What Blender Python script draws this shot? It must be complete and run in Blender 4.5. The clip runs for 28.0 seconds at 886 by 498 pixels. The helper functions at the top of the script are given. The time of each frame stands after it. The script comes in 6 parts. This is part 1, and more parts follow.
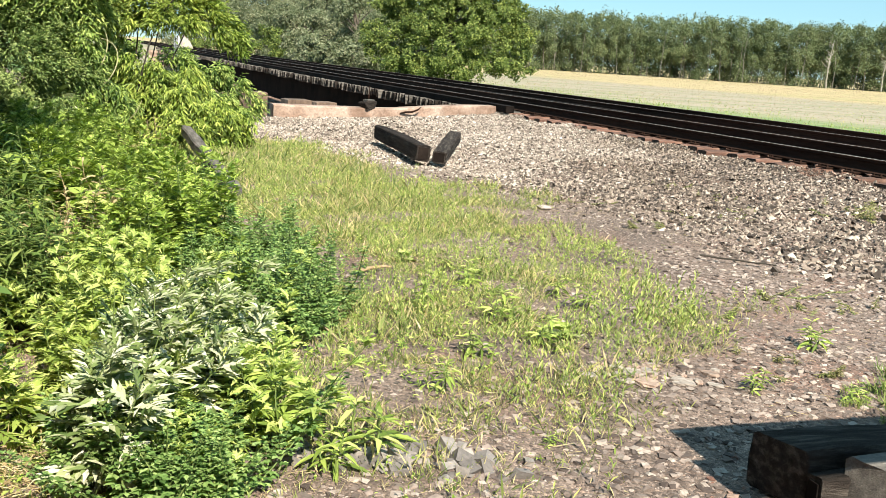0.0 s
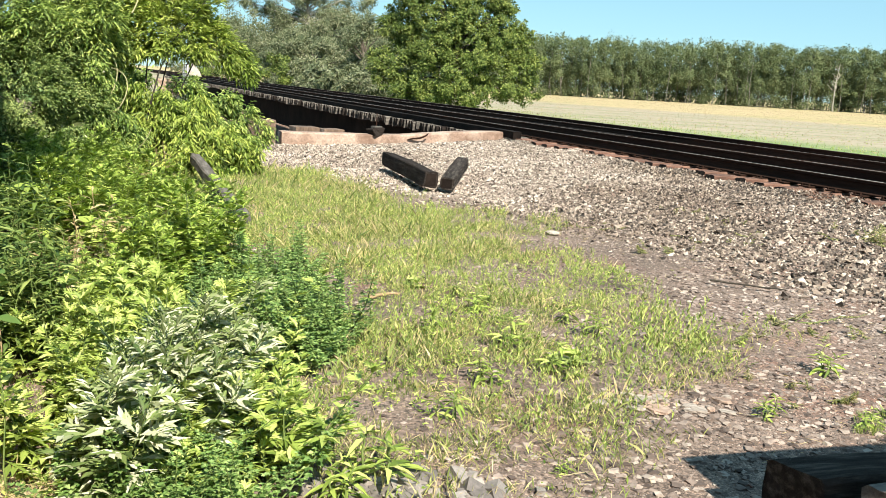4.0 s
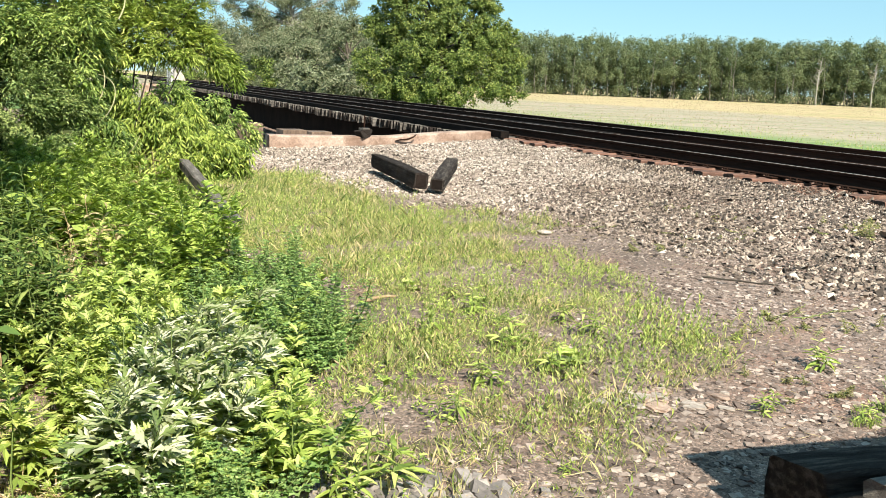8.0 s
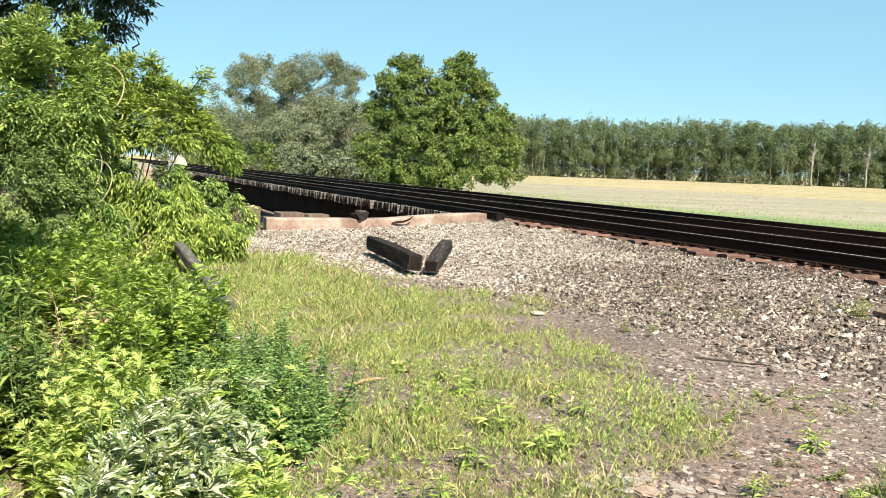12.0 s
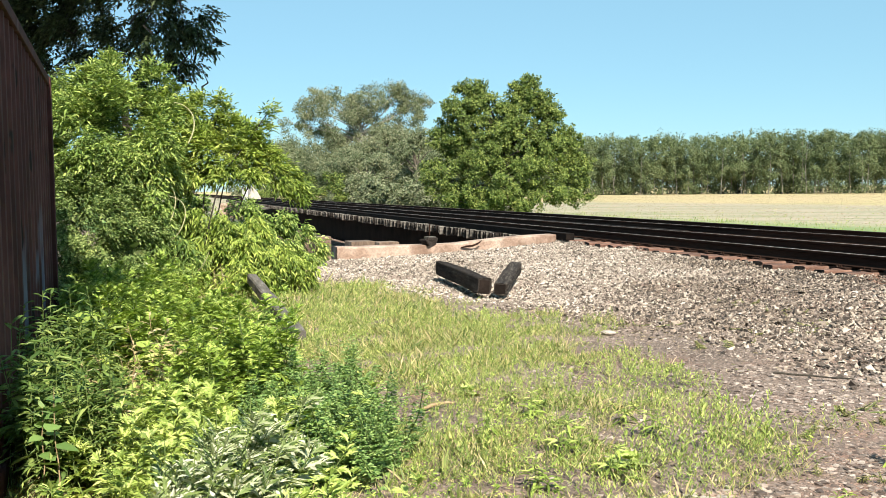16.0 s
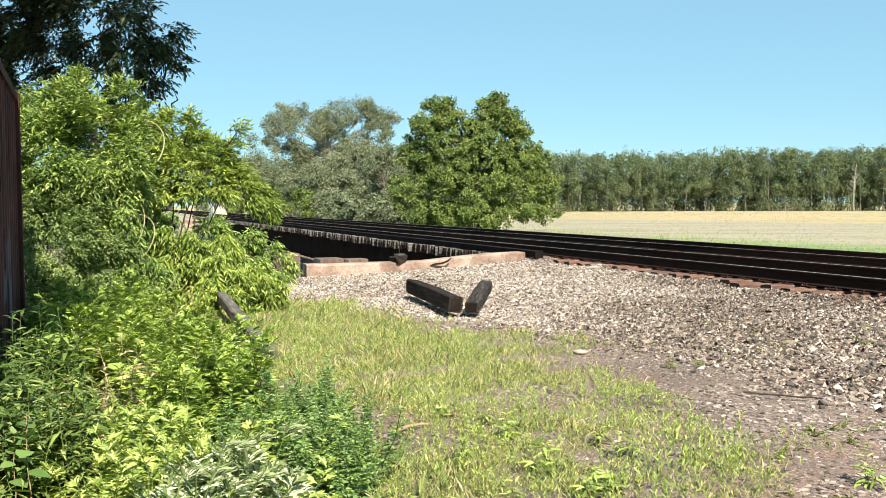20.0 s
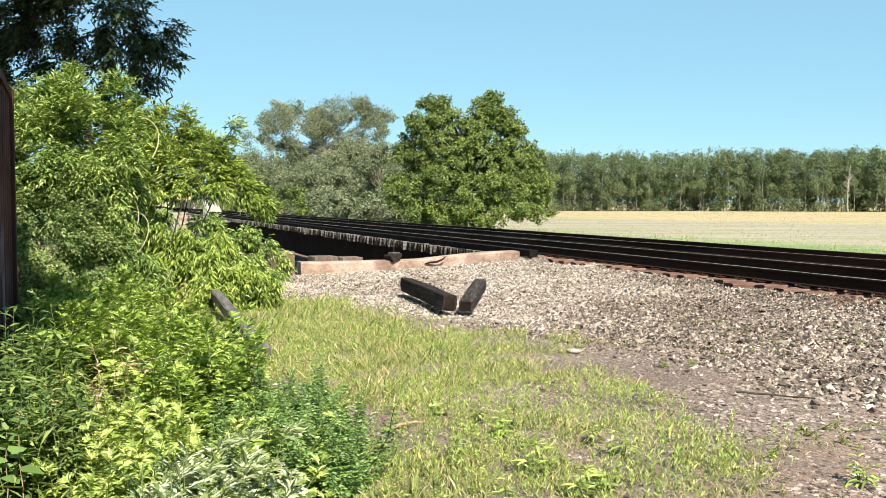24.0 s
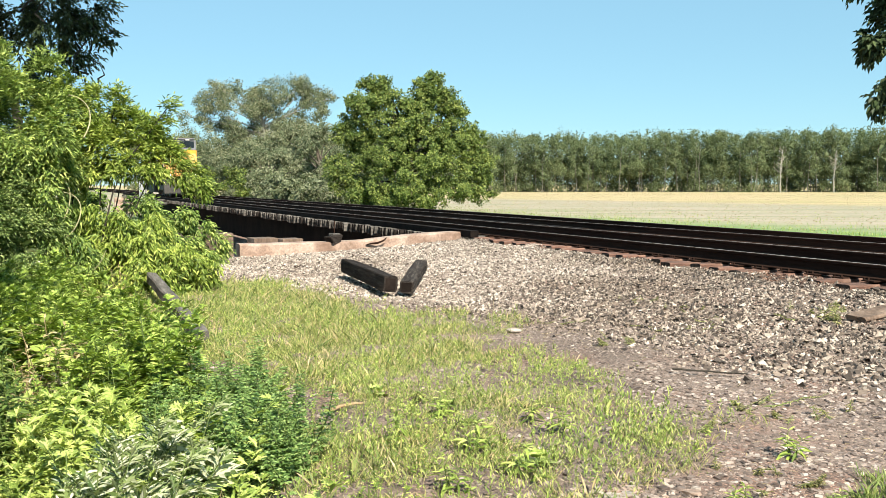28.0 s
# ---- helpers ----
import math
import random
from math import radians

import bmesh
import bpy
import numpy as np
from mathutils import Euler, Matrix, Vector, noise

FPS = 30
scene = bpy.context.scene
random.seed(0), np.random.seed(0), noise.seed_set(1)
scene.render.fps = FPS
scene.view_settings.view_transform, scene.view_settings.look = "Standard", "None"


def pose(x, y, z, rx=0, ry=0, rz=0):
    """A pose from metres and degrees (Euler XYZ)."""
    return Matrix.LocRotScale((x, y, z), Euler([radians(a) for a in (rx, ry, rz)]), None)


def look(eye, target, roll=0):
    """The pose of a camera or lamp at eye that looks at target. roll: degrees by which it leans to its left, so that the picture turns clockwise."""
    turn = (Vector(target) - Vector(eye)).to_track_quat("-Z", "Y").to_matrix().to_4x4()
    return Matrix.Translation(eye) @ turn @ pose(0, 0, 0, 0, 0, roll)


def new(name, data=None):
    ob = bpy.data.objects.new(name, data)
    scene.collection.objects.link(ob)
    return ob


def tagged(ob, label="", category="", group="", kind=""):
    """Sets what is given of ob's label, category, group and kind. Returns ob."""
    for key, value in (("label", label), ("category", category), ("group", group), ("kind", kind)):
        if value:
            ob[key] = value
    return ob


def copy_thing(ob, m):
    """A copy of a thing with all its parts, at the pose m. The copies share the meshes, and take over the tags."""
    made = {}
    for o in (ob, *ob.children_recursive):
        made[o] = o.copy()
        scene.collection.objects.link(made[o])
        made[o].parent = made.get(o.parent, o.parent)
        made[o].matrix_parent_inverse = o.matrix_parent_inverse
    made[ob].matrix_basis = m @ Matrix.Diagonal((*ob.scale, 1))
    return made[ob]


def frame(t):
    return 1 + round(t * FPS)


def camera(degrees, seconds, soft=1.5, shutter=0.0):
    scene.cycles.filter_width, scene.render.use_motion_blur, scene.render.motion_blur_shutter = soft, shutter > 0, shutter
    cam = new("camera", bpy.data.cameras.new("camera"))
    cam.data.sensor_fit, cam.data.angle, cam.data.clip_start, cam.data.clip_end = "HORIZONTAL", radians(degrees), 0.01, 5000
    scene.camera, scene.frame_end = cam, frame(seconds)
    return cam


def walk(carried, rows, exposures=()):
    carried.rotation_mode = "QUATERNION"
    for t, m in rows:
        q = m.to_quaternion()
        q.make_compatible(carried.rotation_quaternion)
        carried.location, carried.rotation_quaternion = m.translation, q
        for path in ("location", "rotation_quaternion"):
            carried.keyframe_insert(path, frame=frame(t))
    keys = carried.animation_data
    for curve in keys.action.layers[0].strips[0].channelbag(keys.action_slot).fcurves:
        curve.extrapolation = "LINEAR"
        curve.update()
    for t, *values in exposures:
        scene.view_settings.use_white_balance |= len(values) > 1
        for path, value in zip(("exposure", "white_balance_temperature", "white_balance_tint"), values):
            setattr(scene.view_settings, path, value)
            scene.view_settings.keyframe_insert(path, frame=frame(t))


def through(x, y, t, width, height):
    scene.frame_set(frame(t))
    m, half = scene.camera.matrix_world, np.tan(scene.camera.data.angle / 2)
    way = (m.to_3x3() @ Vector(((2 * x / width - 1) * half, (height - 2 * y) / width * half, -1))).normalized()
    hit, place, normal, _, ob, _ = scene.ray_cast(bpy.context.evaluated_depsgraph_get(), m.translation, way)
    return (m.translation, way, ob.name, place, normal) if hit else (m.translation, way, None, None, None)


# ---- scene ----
FOV = 2 * math.degrees(math.atan(784 / 1650))
cam = camera(FOV, 28.0, soft=0.45)

# seconds, eye x, y, z, turn to the left, tilt up, lean (degrees)
PATH = [
    (0, -0.007, 0.008, 1.472, -1.42, -11.70, 3.61),
    (0.5, -0.013, -0.001, 1.479, -1.44, -11.35, 3.76),
    (1, -0.006, -0.008, 1.481, -1.68, -11.11, 4.22),
    (1.5, 0.008, 0.003, 1.475, -2.14, -11.00, 4.69),
    (2, -0.017, 0.008, 1.486, -2.51, -10.89, 4.79),
    (2.5, -0.033, 0.007, 1.489, -2.65, -10.78, 4.80),
    (3, -0.010, 0.014, 1.483, -2.11, -10.49, 4.12),
    (3.5, -0.016, 0.017, 1.478, -1.00, -10.12, 3.27),
    (5.5, 0.005, 0.010, 1.483, -0.76, -11.58, 3.13),
    (6, -0.022, 0.006, 1.482, -2.05, -12.56, 3.34),
    (6.5, -0.040, 0.007, 1.481, -2.93, -13.10, 3.48),
    (7, -0.038, 0.013, 1.485, -3.14, -13.00, 3.36),
    (7.5, -0.050, 0.015, 1.491, -2.69, -12.07, 2.90),
    (8, -0.063, 0.003, 1.494, -1.61, -10.15, 2.26),
    (8.5, -0.063, -0.014, 1.500, -0.79, -7.97, 1.62),
    (9, -0.060, -0.027, 1.504, -0.33, -6.04, 1.17),
    (9.5, -0.047, -0.038, 1.506, -0.30, -4.85, 1.10),
    (10, -0.031, -0.027, 1.501, -0.57, -4.36, 1.26),
    (10.5, -0.028, -0.017, 1.499, -0.97, -4.39, 1.72),
    (11, -0.034, -0.014, 1.501, -1.34, -4.72, 2.16),
    (11.5, -0.009, -0.001, 1.499, -1.61, -5.14, 2.23),
    (13.5, 0.031, -0.023, 1.494, 0.42, -4.82, 0.06),
    (14, 0.042, -0.013, 1.494, 1.35, -4.23, 0.05),
    (14.5, 0.051, -0.007, 1.494, 2.14, -3.76, 0.01),
    (15, 0.056, -0.003, 1.494, 2.70, -3.52, -0.17),
    (15.5, 0.063, -0.011, 1.490, 3.02, -3.57, -0.29),
    (16, 0.064, -0.001, 1.484, 3.03, -3.69, -0.53),
    (16.5, 0.064, 0.014, 1.494, 3.03, -3.71, -0.64),
    (17, 0.004, 0.026, 1.505, 3.15, -3.54, -0.75),
    (17.5, -0.025, 0.040, 1.516, 3.17, -3.16, -0.64),
    (18, 0.007, 0.021, 1.509, 3.17, -2.84, -0.56),
    (18.5, 0.009, 0.019, 1.508, 2.86, -2.63, -0.60),
    (19, 0.006, 0.007, 1.509, 2.23, -2.57, -0.39),
    (19.5, 0.014, -0.012, 1.521, 1.48, -2.63, -0.39),
    (20, 0.010, -0.013, 1.521, 1.00, -2.73, -0.31),
    (20.5, 0.008, -0.008, 1.521, 0.95, -2.86, -0.14),
    (21, 0.003, -0.005, 1.519, 1.11, -2.95, 0.01),
    (21.5, 0.008, -0.002, 1.518, 1.35, -2.99, 0.03),
    (23.5, 0.010, -0.017, 1.519, 0.99, -2.70, 0.00),
    (24, 0.013, -0.016, 1.518, 0.67, -2.81, -0.00),
    (24.5, 0.015, -0.008, 1.521, 0.27, -3.13, -0.01),
    (25, 0.017, 0.003, 1.514, 0.00, -3.50, -0.00),
    (25.5, 0.018, 0.013, 1.515, -0.15, -3.93, -0.02),
    (26, 0.016, 0.007, 1.512, -0.26, -4.25, 0.14),
    (26.5, 0.016, 0.008, 1.515, -0.53, -4.47, 0.16),
    (27, 0.016, 0.014, 1.510, -1.17, -4.45, 0.17),
    (27.5, 0.021, 0.011, 1.508, -2.05, -4.23, 0.07),
    (28, 0.029, 0.011, 1.511, -2.91, -3.97, -0.08),
]


def eye_pose(x, y, z, yaw, pitch, roll):
    turn = Matrix.Rotation(radians(yaw), 4, "Z") @ Matrix.Rotation(radians(90 + pitch), 4, "X") @ Matrix.Rotation(radians(roll), 4, "Z")
    return Matrix.Translation((x, y, z)) @ turn


walk(cam, [(t, eye_pose(*row)) for t, *row in PATH])

# ---- light ----
SUN_EL, SUN_AZ = 42.0, 159.5  # degrees above the horizon; clockwise from +y
world = bpy.data.worlds.new("sky")
scene.world = world
world.use_nodes = True
wn = world.node_tree.nodes
sky = wn.new("ShaderNodeTexSky")
sky.sky_type, sky.sun_disc = "NISHITA", False
sky.sun_elevation, sky.sun_rotation = radians(SUN_EL), radians(SUN_AZ)
sky.air_density, sky.dust_density, sky.ozone_density, sky.altitude = 1.0, 0.0, 0.8, 1200
tint = wn.new("ShaderNodeMix")
tint.data_type, tint.blend_type = "RGBA", "MULTIPLY"
tint.inputs[0].default_value, tint.inputs[7].default_value = 1.0, (0.79, 1.04, 1.11, 1)  # clear summer haze
world.node_tree.links.new(sky.outputs["Color"], tint.inputs[6])
haze = wn.new("ShaderNodeMix")
haze.data_type = "RGBA"
haze.inputs[0].default_value, haze.inputs[7].default_value = 0.62, (3.0, 5.6, 6.9, 1)  # thin even haze
world.node_tree.links.new(tint.outputs[2], haze.inputs[6])
world.node_tree.links.new(haze.outputs[2], wn["Background"].inputs["Color"])
wn["Background"].inputs["Strength"].default_value = 0.066
sun_data = bpy.data.lights.new("sun", "SUN")
sun_data.energy, sun_data.angle, sun_data.color = 5.0, radians(0.53), (1.0, 0.93, 0.78)
TO_SUN = Vector((math.sin(radians(SUN_AZ)) * math.cos(radians(SUN_EL)), math.cos(radians(SUN_AZ)) * math.cos(radians(SUN_EL)), math.sin(radians(SUN_EL))))
sun = new("sun", sun_data)
sun.matrix_world = look((0, 0, 60), Vector((0, 0, 60)) - TO_SUN)
scene.view_settings.exposure = 0.98

# ---- plan: P metres across towards the tracks, s metres along them ----
ALONG = np.array([-0.34369, 0.93908])
ACROSS = np.array([0.93908, 0.34369])
TRACK_TURN = 20.10  # degrees by which the tracks bear to the left of +y
RAIL_P, GAUGE, TRACK_GAP = 9.30, 1.51, 4.27
TIE_Z, RAIL_Z = 0.34, 0.53
WALL_S, FAR_S = 19.0, 118.0  # the two abutments


def at(P, s, z=0.0):
    return Vector((P * ACROSS[0] + s * ALONG[0], P * ACROSS[1] + s * ALONG[1], z))


def along_pose(P, s, z=0.0, turn=0.0, rx=0.0, ry=0.0):
    """A pose whose y runs along the tracks and whose x runs across them."""
    return pose(*at(P, s, z), rx, ry, TRACK_TURN + turn)


def to_ps(x, y):
    return x * ACROSS[0] + y * ACROSS[1], x * ALONG[0] + y * ALONG[1]


def step(a, b, x):
    k = np.clip((x - a) / (b - a), 0, 1)
    return k * k * (3 - 2 * k)


def bumps(x, y):
    return 0.5 * np.sin(1.7 * x + 0.6 * np.sin(1.1 * y)) * np.sin(1.3 * y + 0.8 * np.sin(0.9 * x)) + 0.25 * np.sin(4.1 * x + 1.3) * np.sin(3.7 * y + 0.4)


def ground_z(x, y):
    """Height of the ground at x, y (arrays)."""
    x, y = np.asarray(x, float), np.asarray(y, float)
    P, s = to_ps(x, y)
    foot = 4.7 - 0.11 * np.clip(s - 6, 0, 13)
    z = 0.25 * np.clip((P - foot) / (8.3 - foot), 0, 1) ** 1.2
    z = np.where(P > 8.3, 0.25 + 0.0 * P, z)
    z = z - 0.65 * step(16.4, 19.0, P)
    z = z + 0.03 * bumps(x, y) * step(0, 3, np.hypot(x, y)) * (P < 16)
    z = z + 0.05 * step(9, 16, s) * step(6, 2, P)
    creek = step(WALL_S + 0.1, WALL_S + 1.6, s) * step(FAR_S, FAR_S - 1.5, s) * step(-9, -5, P) * step(18, 16.5, P)
    return z * (1 - creek) - 2.0 * creek


def patchy(x, y, scale, seed):
    """Smooth random values between 0 and 1 over the plan."""
    grid = np.random.default_rng(seed).random((256, 256))
    u, v = np.asarray(x) / scale + 57.3, np.asarray(y) / scale + 31.7
    i, j = np.floor(u).astype(int), np.floor(v).astype(int)
    a, b = step(0, 1, u - i), step(0, 1, v - j)
    g = lambda p, q: grid[p % 256, q % 256]
    return (g(i, j) * (1 - a) + g(i + 1, j) * a) * (1 - b) + (g(i, j + 1) * (1 - a) + g(i + 1, j + 1) * a) * b


# ---- mesh helpers ----
def mesh(name, verts, faces, materials, smooth=False):
    """A mesh from an (n, 3) array and an (m, k) array or a list of arrays of faces; materials: one or a list."""
    groups = [np.asarray(f) for f in (faces if isinstance(faces, list) else [faces]) if len(f)]
    verts = np.asarray(verts, float).reshape(-1, 3)
    data = bpy.data.meshes.new(name)
    data.vertices.add(len(verts))
    data.vertices.foreach_set("co", verts.ravel())
    sizes = np.concatenate([np.full(len(g), g.shape[1]) for g in groups])
    loops = np.concatenate([g.ravel() for g in groups])
    data.loops.add(len(loops))
    data.loops.foreach_set("vertex_index", loops.astype(np.int32))
    data.polygons.add(len(sizes))
    data.polygons.foreach_set("loop_start", np.concatenate([[0], np.cumsum(sizes)[:-1]]).astype(np.int32))
    data.polygons.foreach_set("loop_total", sizes.astype(np.int32))
    for m in materials if isinstance(materials, (list, tuple)) else [materials]:
        data.materials.append(m)
    data.polygons.foreach_set("use_smooth", np.full(len(sizes), smooth))
    data.update(calc_edges=True)
    return data


def from_bm(name, bm, material, smooth=False):
    data = bpy.data.meshes.new(name)
    bm.normal_update()
    bm.to_mesh(data)
    bm.free()
    for m in material if isinstance(material, (list, tuple)) else [material]:
        data.materials.append(m)
    if smooth:
        data.polygons.foreach_set("use_smooth", np.full(len(data.polygons), True))
    return data


def thing(name, m=None, label="", category="", group="", kind=""):
    ob = new(name)
    ob.empty_display_size = 0.2
    if m is not None:
        ob.matrix_world = m
    return tagged(ob, label, category, group, kind)


def piece(name, data, parent=None, label="", m=None):
    """A mesh object under a thing or a part, at the pose m in its parent's space."""
    ob = new(name, data)
    ob.parent = parent
    if m is not None:
        ob.matrix_local = m
    if label:
        ob["label"] = label
    return ob


def part(name, bm, material, parent, label="", smooth=False, m=None):
    return piece(name, from_bm(name, bm, material, smooth), parent, label, m)


def box_bm(size, centre=(0, 0, 0), bevel=0.0, bm=None):
    bm = bm or bmesh.new()
    made = bmesh.ops.create_cube(bm, size=1.0)["verts"]
    bmesh.ops.scale(bm, vec=size, verts=made)
    bmesh.ops.translate(bm, vec=centre, verts=made)
    if bevel:
        edges = list({e for v in made for e in v.link_edges})
        bmesh.ops.bevel(bm, geom=edges, offset=bevel, segments=2, affect="EDGES", profile=0.6)
    return bm


def rod_bm(a, b, r1, r2=None, sides=10, bm=None):
    bm = bm or bmesh.new()
    a, b = Vector(a), Vector(b)
    made = bmesh.ops.create_cone(bm, cap_ends=True, segments=sides, radius1=r1, radius2=r1 if r2 is None else r2, depth=(b - a).length)["verts"]
    turn = (b - a).to_track_quat("Z", "Y").to_matrix().to_4x4()
    bmesh.ops.transform(bm, matrix=Matrix.Translation((a + b) / 2) @ turn, verts=made)
    return bm


def timber_data(name, length, width, height, material, seed, wear=0.008, end_shade=None, skew=0.0):
    """A squared timber along x, its base at z = 0: rounded worn edges, uneven sawn ends."""
    rng = np.random.default_rng(seed)
    nx = max(4, int(length / 0.12))
    r = min(0.016, width * 0.12)
    w, h = width / 2, height / 2
    ring = np.array([(-w + r, -h), (0, -h), (w - r, -h), (w, -h + r), (w, 0), (w, h - r), (w - r, h), (0.3 * w, h), (-0.3 * w, h), (-w + r, h), (-w, h - r), (-w, 0), (-w, -h + r)])
    k = len(ring)
    xs = np.linspace(-length / 2, length / 2, nx + 1)
    verts, wave = [], rng.uniform(0, 6, 2)
    for n, x in enumerate(xs):
        last = n in (0, nx)
        shrink = 0.975 if last else 1.0
        for y, z in ring:
            d = noise.noise_vector((x * 2.3 + wave[0], y * 7 + wave[1], z * 7 + seed)) * wear + noise.noise_vector((x * 9, y * 23 + seed, z * 23)) * wear * 0.6
            verts.append((x + d.x * (1.6 if last else 0) - skew * y * max(0.0, -2 * x / length), y * shrink + d.y, z * shrink + h + d.z))
    i, j = np.meshgrid(np.arange(nx), np.arange(k), indexing="ij")
    a, b = i * k + j, i * k + (j + 1) % k
    sides = np.stack([a, a + k, b + k, b], -1).reshape(-1, 4)[:, ::-1]
    caps = np.array([np.arange(k)[::-1], nx * k + np.arange(k)])[:, ::-1]
    data = mesh(name, verts, [sides, caps], [material, end_shade] if end_shade else material)
    # end faces take a darker material: shade put into colour
    if end_shade:
        data.polygons.foreach_set("material_index", np.r_[np.zeros(len(sides), np.int32), 1, 1].astype(np.int32))
    return data


def tube(points, radii, sides=7):
    """Verts and quads of a tapered tube through points."""
    points = np.asarray(points, float)
    n = len(points)
    way = np.gradient(points, axis=0)
    way /= np.linalg.norm(way, axis=1, keepdims=True) + 1e-9
    side = np.cross(way, np.where(np.abs(way[:, 2:3]) > 0.9, (1.0, 0, 0), (0, 0, 1.0)))
    side /= np.linalg.norm(side, axis=1, keepdims=True) + 1e-9
    other = np.cross(way, side)
    ring = np.linspace(0, 2 * np.pi, sides, endpoint=False)
    r = np.asarray(radii, float)[:, None, None]
    verts = points[:, None] + r * (np.cos(ring)[None, :, None] * side[:, None] + np.sin(ring)[None, :, None] * other[:, None])
    i, j = np.meshgrid(np.arange(n - 1), np.arange(sides), indexing="ij")
    a, b = i * sides + j, i * sides + (j + 1) % sides
    return verts.reshape(-1, 3), np.stack([a, b, b + sides, a + sides], -1).reshape(-1, 4)


def tubes(list_of):
    verts, faces, n = [], [], 0
    for v, f in list_of:
        verts.append(v)
        faces.append(f + n)
        n += len(v)
    return np.concatenate(verts), np.concatenate(faces)


def unit(v):
    return v / (np.linalg.norm(v, axis=-1, keepdims=True) + 1e-9)


LIGHTWARD = np.array([0.10, -0.32, 0.30])  # leaves turn their faces to the light


def leaf_quads(base, way, up, length, width, fold=0.15, droop=0.0, lightward=1.0):
    """One folded kite for each leaf: base, two shoulders, tip. Returns (n, 4, 3) verts."""
    way, n = unit(way), len(base)
    up = unit(up) + LIGHTWARD * lightward
    side = unit(np.cross(way, up))
    top = np.cross(side, way)
    length, width = (np.broadcast_to(v, n)[:, None] for v in (length, width))
    mid = base + way * length * 0.45
    lift = top * width * fold
    tip = base + way * length - np.array([0, 0, 1.0]) * length * droop
    return np.stack([base, mid + side * width / 2 + lift, tip, mid - side * width / 2 + lift], 1)


def leaf_hexes(base, way, up, length, width, fold=0.15, droop=0.0, low=0.3, high=0.68, taper=0.75):
    """Full rounded leaves of six corners, bent down towards the tip. Returns (n, 6, 3) verts."""
    way, n = unit(way), len(base)
    side = unit(np.cross(way, unit(up) + LIGHTWARD))
    top = np.cross(side, way)
    length, width = (np.broadcast_to(v, n)[:, None] for v in (length, width))
    down = np.array([0, 0, 1.0]) * length * droop
    a, b = base + way * length * low - down * 0.1, base + way * length * high - down * 0.45
    wide, slim, lift = side * width / 2, side * width / 2 * taper, top * width * fold
    return np.stack([base, a + wide + lift, b + slim + lift * taper, base + way * length - down, b - slim + lift * taper, a - wide + lift], 1)


def quads_mesh(name, quads, material):
    """Separate leaves: (n, k, 3) corners, or a list of such arrays."""
    groups = [np.asarray(q) for q in (quads if isinstance(quads, list) else [quads])]
    faces, start = [], 0
    for q in groups:
        faces.append(np.arange(len(q) * q.shape[1]).reshape(len(q), q.shape[1]) + start)
        start += q.shape[0] * q.shape[1]
    return mesh(name, np.concatenate([q.reshape(-1, 3) for q in groups]), faces, material)


def sphere_dirs(rng, n):
    return unit(rng.normal(size=(n, 3)))


# ---- materials ----
def nodes_of(name):
    m = bpy.data.materials.new(name)
    m.use_nodes = True
    nt = m.node_tree
    return m, nt, nt.nodes, nt.nodes["Principled BSDF"]


def ramp(nt, source, stops):
    r = nt.nodes.new("ShaderNodeValToRGB")
    ends = r.color_ramp.elements
    ends[0].position, ends[0].color = stops[0][0], (*stops[0][1], 1)
    ends[1].position, ends[1].color = stops[-1][0], (*stops[-1][1], 1)
    for p, c in stops[1:-1]:
        ends.new(p).color = (*c, 1)
    nt.links.new(source, r.inputs["Fac"])
    return r.outputs["Color"]


def noise_of(nt, scale, detail=4.0, rough=0.6, space="Object", stretch=(1, 1, 1)):
    c = nt.nodes.new("ShaderNodeTexCoord")
    m = nt.nodes.new("ShaderNodeMapping")
    m.inputs["Scale"].default_value = stretch
    t = nt.nodes.new("ShaderNodeTexNoise")
    t.inputs["Scale"].default_value, t.inputs["Detail"].default_value, t.inputs["Roughness"].default_value = scale, detail, rough
    nt.links.new(c.outputs[space], m.inputs["Vector"])
    nt.links.new(m.outputs["Vector"], t.inputs["Vector"])
    return t.outputs["Fac"]


def mixed(nt, a, b, factor, kind="MIX"):
    x = nt.nodes.new("ShaderNodeMix")
    x.data_type, x.blend_type = "RGBA", kind
    for slot, v in ((6, a), (7, b), (0, factor)):
        if isinstance(v, (int, float)):
            x.inputs[slot].default_value = v
        elif isinstance(v, tuple):
            x.inputs[slot].default_value = (*v, 1)
        else:
            nt.links.new(v, x.inputs[slot])
    return x.outputs[2]


